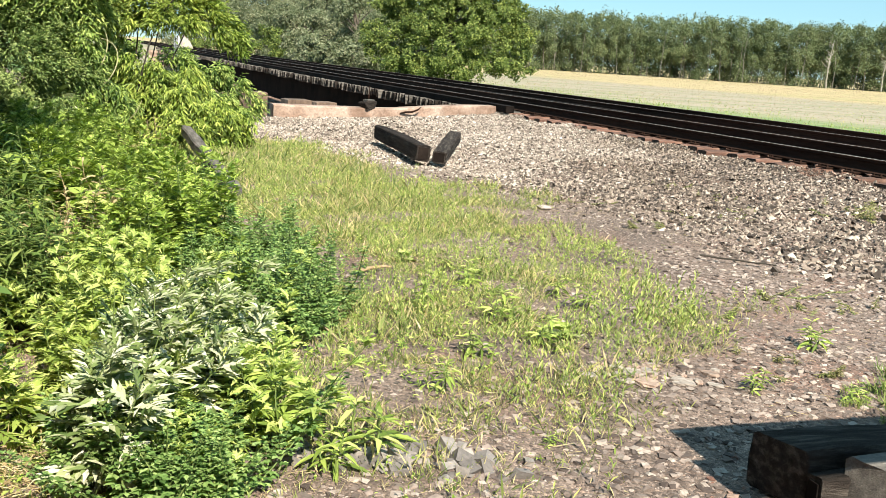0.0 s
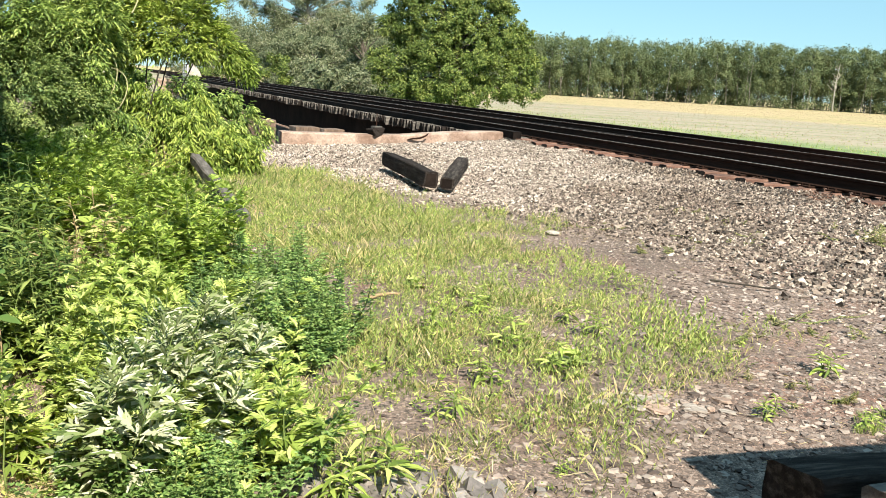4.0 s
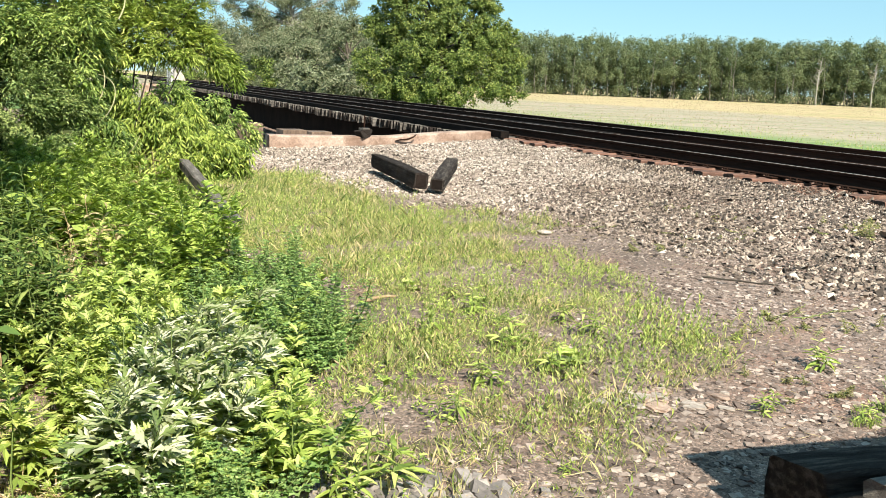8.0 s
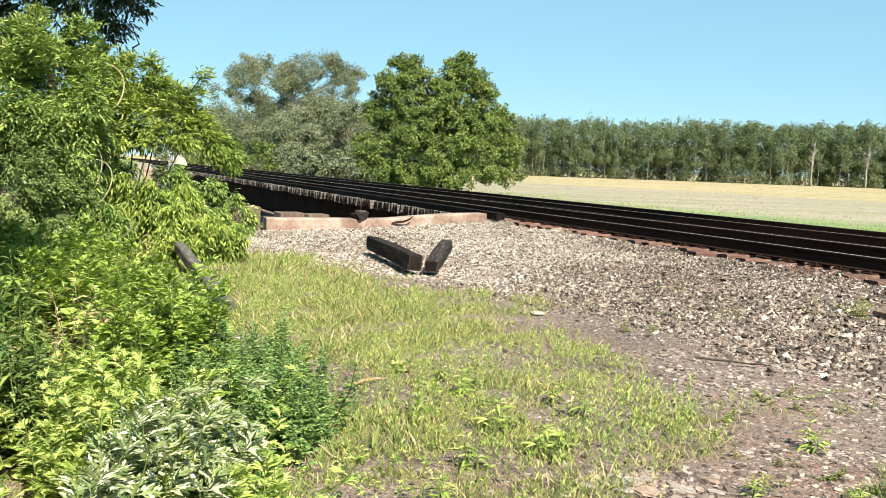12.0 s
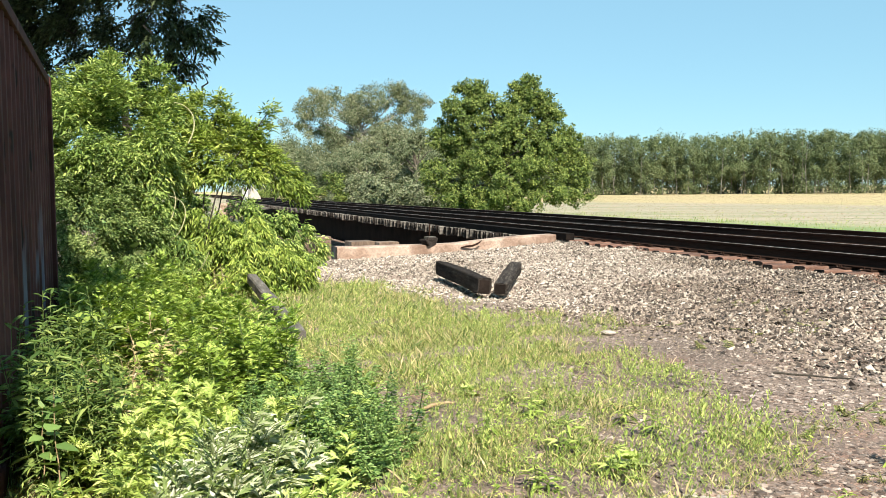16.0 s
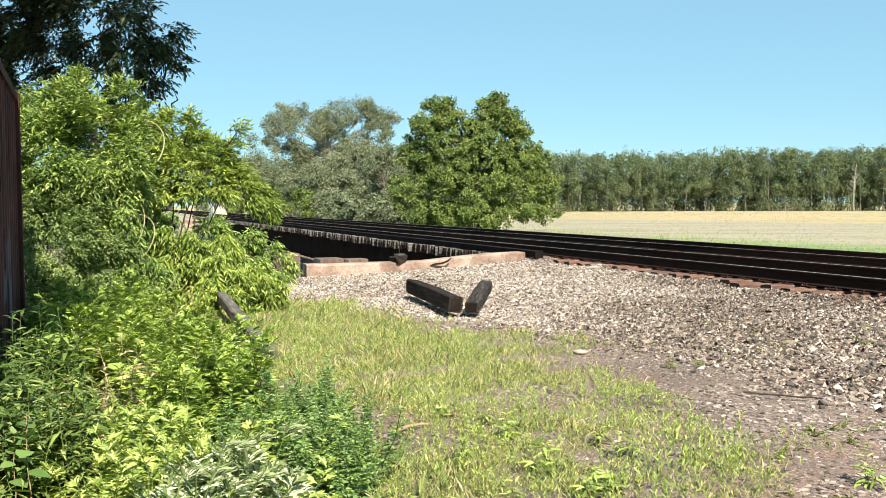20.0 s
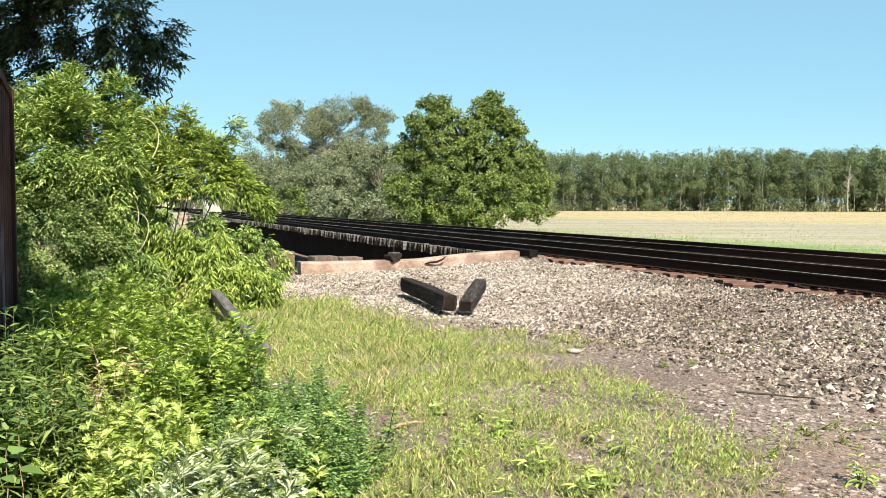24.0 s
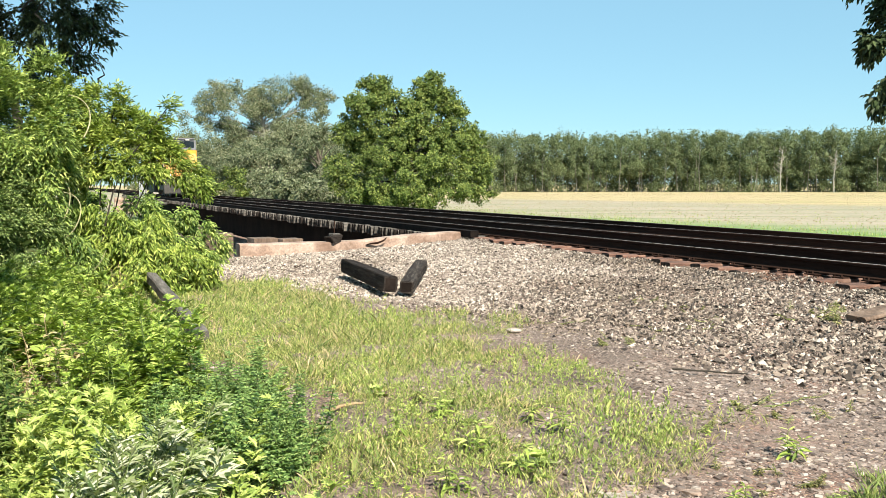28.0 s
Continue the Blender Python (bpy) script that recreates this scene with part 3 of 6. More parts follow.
def build_bridge():
    """Open timber deck on black girders, from one abutment to the other, both tracks."""
    bridge = thing("railway_bridge", along_pose(RAIL_P, 0, 0), "low railway bridge with timber deck on black steel girders", "bridge", kind="structure")
    rng = np.random.default_rng(11)
    # near-black end faces: the shade on them is put into the material
    tie = [timber_data("deck_tie", 3.3, 0.10, 0.18 + 0.02 * n, M_BRIDGE_TIE, 40 + n, 0.012, M_STEEL_BLACK) for n in range(5)]
    dark = [timber_data("deck_tie", 3.3, 0.10, 0.18 + 0.04 * n, M_BLACK_TIMBER, 50 + n, 0.012, M_STEEL_BLACK) for n in range(2)]
    s = WALL_S + 0.25
    while s < FAR_S + 1:
        k = rng.integers(5)
        choice, deep = (tie[k], 0.18 + 0.02 * k) if rng.random() < 0.8 else (dark[k % 2], 0.18 + 0.04 * (k % 2))
        piece("deck_tie", choice, bridge, "", pose(GAUGE / 2 + rng.normal(0, 0.03), s, TIE_Z - deep + rng.normal(0, 0.01)))
        s += (0.18 if s < 66 else 0.6) + rng.normal(0, 0.012)
    span = FAR_S - WALL_S
    part("guard_timber", box_bm((0.2, span + 1.0, 0.15), (-0.66, WALL_S + span / 2, TIE_Z + 0.08), 0.015), M_STEEL_BLACK, bridge)
    part("guard_timber", box_bm((0.2, span + 1.0, 0.15), (GAUGE + 0.66, WALL_S + span / 2, TIE_Z + 0.08), 0.015), M_STEEL_BLACK, bridge)
    for x in (0.35, GAUGE - 0.35, TRACK_GAP - 0.25, TRACK_GAP + GAUGE + 0.25):
        part("girder", box_bm((0.06, span + 0.6, 1.25), (x, WALL_S + span / 2, TIE_Z - 0.91)), M_STEEL_BLACK, bridge)
        part("flange", box_bm((0.36, span + 0.6, 0.03), (x, WALL_S + span / 2, TIE_Z - 1.56)), M_STEEL_BLACK, bridge)
    stiff = from_bm("stiffener", box_bm((0.14, 0.02, 1.2)), M_STEEL_BLACK)
    for k in range(int(span / 1.6)):
        piece("stiffener", stiff, bridge, "", pose(0.45, WALL_S + 0.8 + k * 1.6, TIE_Z - 0.93))
    part("deck", box_bm((3.2, span, 0.1), (TRACK_GAP + GAUGE / 2, WALL_S + span / 2, TIE_Z - 0.22)), M_OLD_TIMBER, bridge)
    part("pier", box_bm((9.5, 1.2, 1.6), (2.4, WALL_S + span * 0.5, -1.75), 0.03), M_CONCRETE, bridge)
    part("abutment", box_bm((9.2, 1.0, 2.3), (2.8, FAR_S + 0.4, -1.15), 0.03), M_CONCRETE, bridge)


build_bridge()


def build_abutment():
    """Concrete wing wall across the end of the bank, and worn concrete posts beyond it."""
    wall = thing("wing_wall", along_pose(0, WALL_S, 0), "rust-stained concrete wing wall at the end of the bridge", "wall", kind="structure")
    bm = bmesh.new()
    xs = [3.62, 4.2, 5.0, 5.7, 6.2, 6.8, 7.4, 8.0, 8.5, 8.6]
    tops = [0.30, 0.295, 0.30, 0.295, 0.31, 0.36, 0.41, 0.44, 0.45, 0.45]
    rings = []
    for x, z in zip(xs, tops):
        y = 0.10 * noise.noise((x, 3, 1))
        rings.append([bm.verts.new(c) for c in ((x, y, -2.2), (x, y, z - 0.03), (x, y + 0.03, z), (x, y + 0.42, z), (x, y + 0.45, z - 0.03), (x, y + 0.45, -2.2))])
    for a, b in zip(rings, rings[1:]):
        for k in range(6):
            bm.faces.new((a[k], b[k], b[(k + 1) % 6], a[(k + 1) % 6]))
    bm.faces.new(rings[0][::-1]), bm.faces.new(rings[-1])
    bmesh.ops.recalc_face_normals(bm, faces=bm.faces)
    part("wall", bm, M_CONCRETE, wall)
    for n, (P, s, w, top) in enumerate([(3.32, 19.1, 0.34, 0.53), (4.25, 26.6, 0.36, 0.25), (4.75, 31.5, 0.36, 0.17), (4.85, 22.6, 0.6, 0.22), (5.7, 23.4, 0.55, 0.14)]):
        post = thing("concrete_post", along_pose(P, s, -2.1, 3 * n - 4), "square dark brown weathered post by the bridge", "post", "posts by the bridge")
        bm = box_bm((w, w, top + 2.1), (0, 0, (top + 2.1) / 2), 0.02)
        part("shaft", bm, M_POST, post)


build_abutment()


# ---- gravel ----
def scatter(rng, n, xr, yr):
    return rng.uniform(*xr, n), rng.uniform(*yr, n)


def stones_mesh(name, rng, x, y, z, size, flat, material):
    """Angular stones: six-sided blocks where they lie near, eight-faced chips further off."""
    near = (np.hypot(x, y) < 8.0) & (size > 0.026)
    verts, faces, count = [], [], 0
    block = np.array([(a, b, c) for a in (-1, 1) for b in (-1, 1) for c in (-1, 1)], float)
    block_f = np.array([(0, 1, 3, 2), (4, 6, 7, 5), (0, 4, 5, 1), (2, 3, 7, 6), (0, 2, 6, 4), (1, 5, 7, 3)])
    chip = np.array([(1, 0, -0.5), (-1, 0, -0.5), (0, 1, -0.5), (0, -1, -0.5), (0, 0, 0.8)], float) * 1.25
    chip_f = np.array([(0, 2, 4), (2, 1, 4), (1, 3, 4), (3, 0, 4)])
    for pick, hull, f, k in ((near, block, block_f, 8), (~near, chip, chip_f, 5)):
        n = int(pick.sum())
        if not n:
            continue
        v = hull[None] * rng.uniform(0.55, 1.1, (n, k, 3 if k == 8 else 1)) + rng.normal(0, 0.1 if k == 8 else 0.25, (n, k, 3))
        v *= rng.uniform(0.65, 1.25, (n, 1, 3)) * size[pick][:, None, None] / 2
        turn = rng.normal(size=(n, 4)) * (np.ones(4) if k == 8 else np.array([1, 0.22, 0.22, 1]))
        w, a, b, c = unit(turn).T
        rot = np.stack([1 - 2 * (b * b + c * c), 2 * (a * b - c * w), 2 * (a * c + b * w), 2 * (a * b + c * w), 1 - 2 * (a * a + c * c), 2 * (b * c - a * w), 2 * (a * c - b * w), 2 * (b * c + a * w), 1 - 2 * (a * a + b * b)], -1).reshape(n, 3, 3)
        v = np.einsum("nij,nkj->nki", rot, v)
        v[:, :, 2] *= flat
        v += np.stack([x[pick], y[pick], z[pick]], -1)[:, None]
        verts.append(v.reshape(-1, 3))
        faces.append((np.arange(n)[:, None, None] * k + f[None]).reshape(-1, f.shape[1]) + count)
        count += n * k
    return mesh(name, np.concatenate(verts), faces, material)


def in_view(x, y, far):
    r, az = np.hypot(x, y), np.degrees(np.arctan2(x, y))
    return (r < far) & (r > 2.0) & (np.abs(az) < 33)


def grass_amount(x, y):
    """0 bare, 1 thick: where the low green cover grows."""
    P, s = to_ps(x, y)
    edge = np.interp(s, [2.6, 3.2, 3.9, 4.5, 6.1, 9.1, 11.1, 13.0, 14.8, 17], [1.4, 2.0, 2.7, 3.6, 3.75, 4.2, 3.9, 3.1, 2.2, 1.5])
    near = np.interp(P, [-1, 0.6, 1.2, 2.0, 2.6, 3.4], [3.8, 3.4, 3.1, 3.3, 3.7, 3.9])
    wob = 1.1 * (patchy(x, y, 0.8, 4) - 0.5) + 0.6 * (patchy(x, y, 0.25, 5) - 0.5)
    return step(0.5, -0.6, P - edge + wob) * step(-0.75, 0.55, s - near + 0.35 + wob)


def build_gravel():
    rng = np.random.default_rng(3)
    x, y = scatter(rng, 720000, (-7, 11), (2, 26))
    P, s = to_ps(x, y)
    foot = np.interp(s, [3, 6, 9, 11, 13, 15, 19], [5.6, 5.2, 4.6, 3.9, 2.9, 1.9, 1.2]) + 0.5 * (patchy(x, y, 0.9, 2) - 0.5)
    keep = in_view(x, y, 25) & (P > foot - 0.3) & (P < 8.95 + 0.35 * (patchy(x, y, 0.4, 30) - 0.4)) & (s < WALL_S - 0.03) & (rng.random(len(x)) < step(0, 1.1, P - foot + 0.3) * 0.97 + 0.03)
    x, y = x[keep], y[keep]
    size = rng.gamma(5, 0.0068, len(x)).clip(0.016, 0.085) * np.interp(np.hypot(x, y), [5, 9, 13, 20], [0.95, 0.9, 0.82, 0.85])
    P, s = to_ps(x, y)
    z = ground_z(x, y) + size * rng.uniform(-0.15, 0.35, len(x)) + 0.045 * step(8.25, 8.7, P) * patchy(x, y, 0.5, 37) * 1.5
    rust = P > 8.45 + 0.5 * patchy(x, y, 0.5, 33) + 0.4 * rng.random(len(x))
    pale = rng.random(len(x)) < step(-1.2, 1.2, s - 9.5 - 0.9 * (P - 4.5) + 2.0 * np.exp(-((P - 7.4) / 0.6) ** 2 - ((s - 12.0) / 1.3) ** 2) + 2.0 * (patchy(x, y, 1.5, 21) - 0.5))
    for mask, material, label in ((rust, M_RUST_STONE, "rust-brown ballast stones between the tie ends"), (~pale & ~rust, M_STONE, "angular grey-brown crushed stone ballast beside the track"), (pale & ~rust, M_PALE_STONE, "pale pinkish crushed stone spread by the bridge")):
        tagged(new("ballast", stones_mesh("ballast", rng, x[mask], y[mask], z[mask], size[mask], 0.8, material)), label, "gravel", kind="stuff")
    x, y = scatter(rng, 900000, (-3.5, 6.5), (2.2, 14))
    P, s = to_ps(x, y)
    keep = in_view(x, y, 14) & (P > -0.6) & (P < 6.2) & (rng.random(len(x)) < (1 - 0.75 * grass_amount(x, y)) * (0.34 + 1.7 * patchy(x, y, 0.35, 7) * patchy(x, y, 1.3, 8)).clip(0, 1) * np.clip(7 / np.hypot(x, y), 0.3, 1))
    x, y = x[keep], y[keep]
    size = np.where(rng.random(len(x)) < 0.06, rng.uniform(0.02, 0.042, len(x)), rng.gamma(2.2, 0.0047, len(x)).clip(0.006, 0.04)) * np.interp(np.hypot(x, y), [2.5, 4, 6, 9], [1.1, 1.0, 0.95, 1.05])
    z = ground_z(x, y) + size * rng.uniform(-0.12, 0.12, len(x))
    tagged(new("gravel", stones_mesh("gravel", rng, x, y, z, size, 0.42, M_CHIP)), "trodden flat grey and pinkish gravel", "gravel", kind="stuff")
    x, y = rng.normal(-0.12, 0.2, 90), rng.normal(3.22, 0.07, 90)
    size = rng.gamma(6, 0.009, len(x)).clip(0.03, 0.09)
    tagged(new("rubble", stones_mesh("rubble", rng, x, y, ground_z(x, y) + 0.008, size, 0.7, M_GREY_STONE)), "larger grey broken stones beside the weeds", "rubble", kind="stuff")
    x, y = rng.normal(1.5, 0.18, 700), rng.normal(2.75, 0.24, 700)
    size = rng.gamma(4, 0.005, len(x)).clip(0.008, 0.045)
    tagged(new("red_gravel", stones_mesh("red_gravel", rng, x, y, ground_z(x, y) + 0.004, size, 0.6, M_RED_CHIP)), "broken reddish stone chips beside the timbers", "gravel", kind="stuff")


build_gravel()


# ---- container ----
def build_container():
    L, W, H = 12.19, 2.44, 2.60
    box = thing("shipping_container", along_pose(-0.90, 9.95, 0.0, 2.5) @ Matrix.Translation((0, -L, 0)), "rusty dark red corrugated steel shipping container", "container")
    pitch, deep = 0.28, 0.036
    n = int((L - 0.3) / pitch)
    ys = []
    for k in range(n):
        y = 0.15 + k * (L - 0.3) / n
        ys += [(y, 0), (y + 0.07, 0), (y + 0.14, -deep), (y + 0.21, -deep)]
    ys.append((L - 0.15, 0))
    verts = [(-0.02 + d, y, z) for y, d in ys for z in (0.14, H - 0.06)]
    faces = [(2 * k, 2 * k + 2, 2 * k + 3, 2 * k + 1) for k in range(len(ys) - 1)]
    side = mesh("side_panel", verts, np.array(faces), M_CONTAINER)
    piece("side_panel", side, box)
    piece("side_panel", side, box, "", pose(-W, L, 0, 0, 0, 180))
    for x in (-0.06, -W + 0.06):
        part("top_rail", box_bm((0.12, L, 0.08), (x, L / 2, H - 0.04), 0.008), M_CONTAINER, box)
        part("bottom_rail", box_bm((0.12, L, 0.15), (x, L / 2, 0.08), 0.008), M_CONTAINER, box)
        for y in (0.08, L - 0.08):
            part("corner_post", box_bm((0.14, 0.16, H), (x, y, H / 2), 0.01), M_CONTAINER, box)
    part("end_panel", box_bm((W - 0.2, 0.05, H - 0.1), (-W / 2, L - 0.06, H / 2)), M_CONTAINER, box)
    part("end_panel", box_bm((W - 0.2, 0.05, H - 0.1), (-W / 2, 0.06, H / 2)), M_CONTAINER, box)
    part("roof", box_bm((W - 0.1, L - 0.1, 0.04), (-W / 2, L / 2, H - 0.03)), M_CONTAINER, box)
    part("floor", box_bm((W - 0.1, L - 0.1, 0.1), (-W / 2, L / 2, 0.1)), M_CONTAINER, box)


build_container()


# ---- loose timbers ----
def lay_timber(a, b, width, height, seed, label, group="", lift=0.0, tilt=0.0, material=M_OLD_TIMBER, plates=True, skew=0.0):
    """An old tie with its base line from a to b."""
    a, b = Vector(a), Vector(b)
    way = b - a
    m = Matrix.Translation((a + b) / 2 + Vector((0, 0, lift))) @ way.to_track_quat("X", "Z").to_matrix().to_4x4() @ Matrix.Rotation(radians(tilt), 4, "X")
    ob = thing("railway_tie", m, label, "railway tie", group)
    piece("timber", timber_data("timber", way.length, width, height, material, seed, 0.011, skew=skew), ob)
    for end in (-1, 1) if plates else ():
        plate = box_bm((0.006, width * 0.72, height * 0.74), (end * (way.length / 2 + 0.004), 0, height / 2), 0.002)
        part("end_plate", plate, M_STEEL_BLACK, ob, "dark steel end plate")
    return ob


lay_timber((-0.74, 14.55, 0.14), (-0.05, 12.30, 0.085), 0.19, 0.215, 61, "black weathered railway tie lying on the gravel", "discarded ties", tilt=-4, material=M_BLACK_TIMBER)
lay_timber((0.165, 12.22, 0.08), (0.41, 14.10, 0.21), 0.19, 0.165, 62, "grey-brown weathered railway tie lying on the gravel", "discarded ties", tilt=3)


def build_stack():
    """Ties heaped beside the path: loose ones on the ground and a higher stack behind them."""
    group = "heaped ties"
    lay_timber((1.307, 3.077, 0.0), (3.727, 3.702, 0.0), 0.22, 0.22, 71, "dark cracked railway tie on the ground", group, plates=False, skew=0.41)
    lay_timber((1.373, 2.925, 0.0), (3.70, 3.525, 0.0), 0.07, 0.16, 72, "dark railway tie half sunk in gravel", group)
    # paler timber than its neighbours: the sunlight on it is put into colour
    lay_timber((1.526, 2.855, 0.0), (3.95, 3.48, 0.0), 0.19, 0.24, 73, "cracked railway tie on the ground, sunlight put into its paler timber", group, plates=False, skew=0.3, material=M_BRIDGE_TIE)


def build_shade_caster():
    """Unseen planks on posts, added beside the heap to throw the shade over the ties."""
    bench = thing("plank_bench", Matrix.Translation((1.57, 2.40, 0)) @ Matrix.Rotation(math.atan2(0.25, 0.97), 4, "Z"), "unseen planks on posts, added to shade the ties", "bench")
    for k in range(2):
        piece("plank", timber_data("plank", 2.5, 0.29, 0.07, M_OLD_TIMBER, 90 + k), bench, "", pose(1.25 - 0.06 * k, -0.15 - 0.3 * k, 1.19))
    for x in (0.9, 2.2):
        for y in (-0.12, -0.48):
            part("leg", box_bm((0.12, 0.12, 1.2), (x, y, 0.59), 0.01), M_OLD_TIMBER, bench)
        part("bearer", box_bm((0.1, 0.56, 0.12), (x + 0.11, -0.3, 1.12), 0.01), M_OLD_TIMBER, bench)


build_shade_caster()
build_stack()


# ---- plants ----
def bent(a, b, rng, bow, n=6):
    t = np.linspace(0, 1, n)[:, None]
    a, b = np.asarray(a, float), np.asarray(b, float)
    return a + (b - a) * t + np.sin(np.pi * t) * rng.normal(0, bow, 3) + np.r_[[np.zeros(3)], rng.normal(0, bow * 0.25, (n - 2, 3)), [np.zeros(3)]]


def clump_leaves(rng, centres, radii, count, length, width, hang=0.3, squash=0.8, shell=0.55, outward=None, lightward=1.0):
    """Leaves scattered through and over round clumps; hang: how far they point down; outward: how the crown faces at each clump."""
    pick = rng.choice(len(centres), count, p=radii**2 / (radii**2).sum())
    d = sphere_dirs(rng, count)
    r = radii[pick] * (shell + (1 - shell) * rng.random(count)) * (0.8 + 0.35 * rng.random(count))
    pos = centres[pick] + d * r[:, None] * np.array([1, 1, squash])
    way = unit(d * 0.7 + rng.normal(0, 0.6, (count, 3)) - np.array([0, 0, hang]))
    up = unit(d + np.array([0, 0, 0.9]) + rng.normal(0, 0.45, (count, 3)))
    if outward is not None:
        up = unit(d * 0.9 + outward[pick] * 0.9 + np.array([0, 0, 0.25]) + rng.normal(0, 0.35, (count, 3)))
    L = length * rng.uniform(0.65, 1.3, count)
    return leaf_quads(pos, way, up, L, L * width, lightward=lightward)


def build_tree(name, base, blobs, leaf_count, length, width, leaf, bark, trunk_r, rng, label, hang=0.2, sub=9, kind="", spread=(0.22, 0.5), limbs=1, limb_r=0.38, fork_at=None):
    """Trunk, limbs to each clump, and a crown of leaves. blobs: rows of x, y, z from the base, and radius."""
    tree = thing(name, pose(*base), label, "tree", kind=kind)
    blobs = np.asarray(blobs, float)
    top = blobs[:, 2].max() * 0.75
    fork = np.array([0, 0, blobs[:, 2].min() * 0.5 + 0.3 if fork_at is None else fork_at])
    v, f = tube(bent((0, 0, -0.3), (rng.normal(0, 0.3), rng.normal(0, 0.3), top), rng, trunk_r * 0.8, 9), np.linspace(trunk_r, trunk_r * 0.25, 9), 9)
    piece("trunk", mesh("trunk", v, f, bark, True), tree)
    for x, y, z, r in blobs[::limbs]:
        start = fork + (np.array([0, 0, top]) - fork) * np.clip(z / (top * 1.6), 0, 0.9)
        v, f = tube(bent(start, (x, y, z), rng, 0.12 * r + 0.05, 7), np.linspace(trunk_r * limb_r, trunk_r * 0.08, 7), 6)
        piece("limb", mesh("limb", v, f, bark, True), tree)
    d = sphere_dirs(rng, len(blobs) * sub)
    big = np.repeat(np.arange(len(blobs)), sub)
    centres = blobs[big, :3] + d * blobs[big, 3:] * rng.uniform(0.35, 1.0, (len(d), 1)) * np.array([1, 1, 0.85])
    radii = blobs[big, 3] * rng.uniform(*spread, len(d))
    piece("crown", quads_mesh("crown", clump_leaves(rng, centres, radii, leaf_count, length, width, hang, outward=unit(d + 0.5 * unit(blobs[big, :3] - blobs[:, :3].mean(0))), lightward=0.4), leaf), tree)
    return tree


def blobs_in(rng, n, size, z0, z1, r0, r1):
    """Uneven clumps filling a crown that is size wide."""
    z = rng.uniform(z0, z1, n)
    k = (z - z0) / (z1 - z0)
    spread = size / 2 * np.sqrt(np.clip(1.05 - (2 * k - 0.85) ** 2, 0.1, 1))
    ang = rng.uniform(0, 2 * np.pi, n)
    rad = spread * np.sqrt(rng.random(n))
    return np.c_[rad * np.cos(ang), rad * np.sin(ang), z, rng.uniform(r0, r1, n)]


def gz(x, y):
    return float(ground_z(x, y))


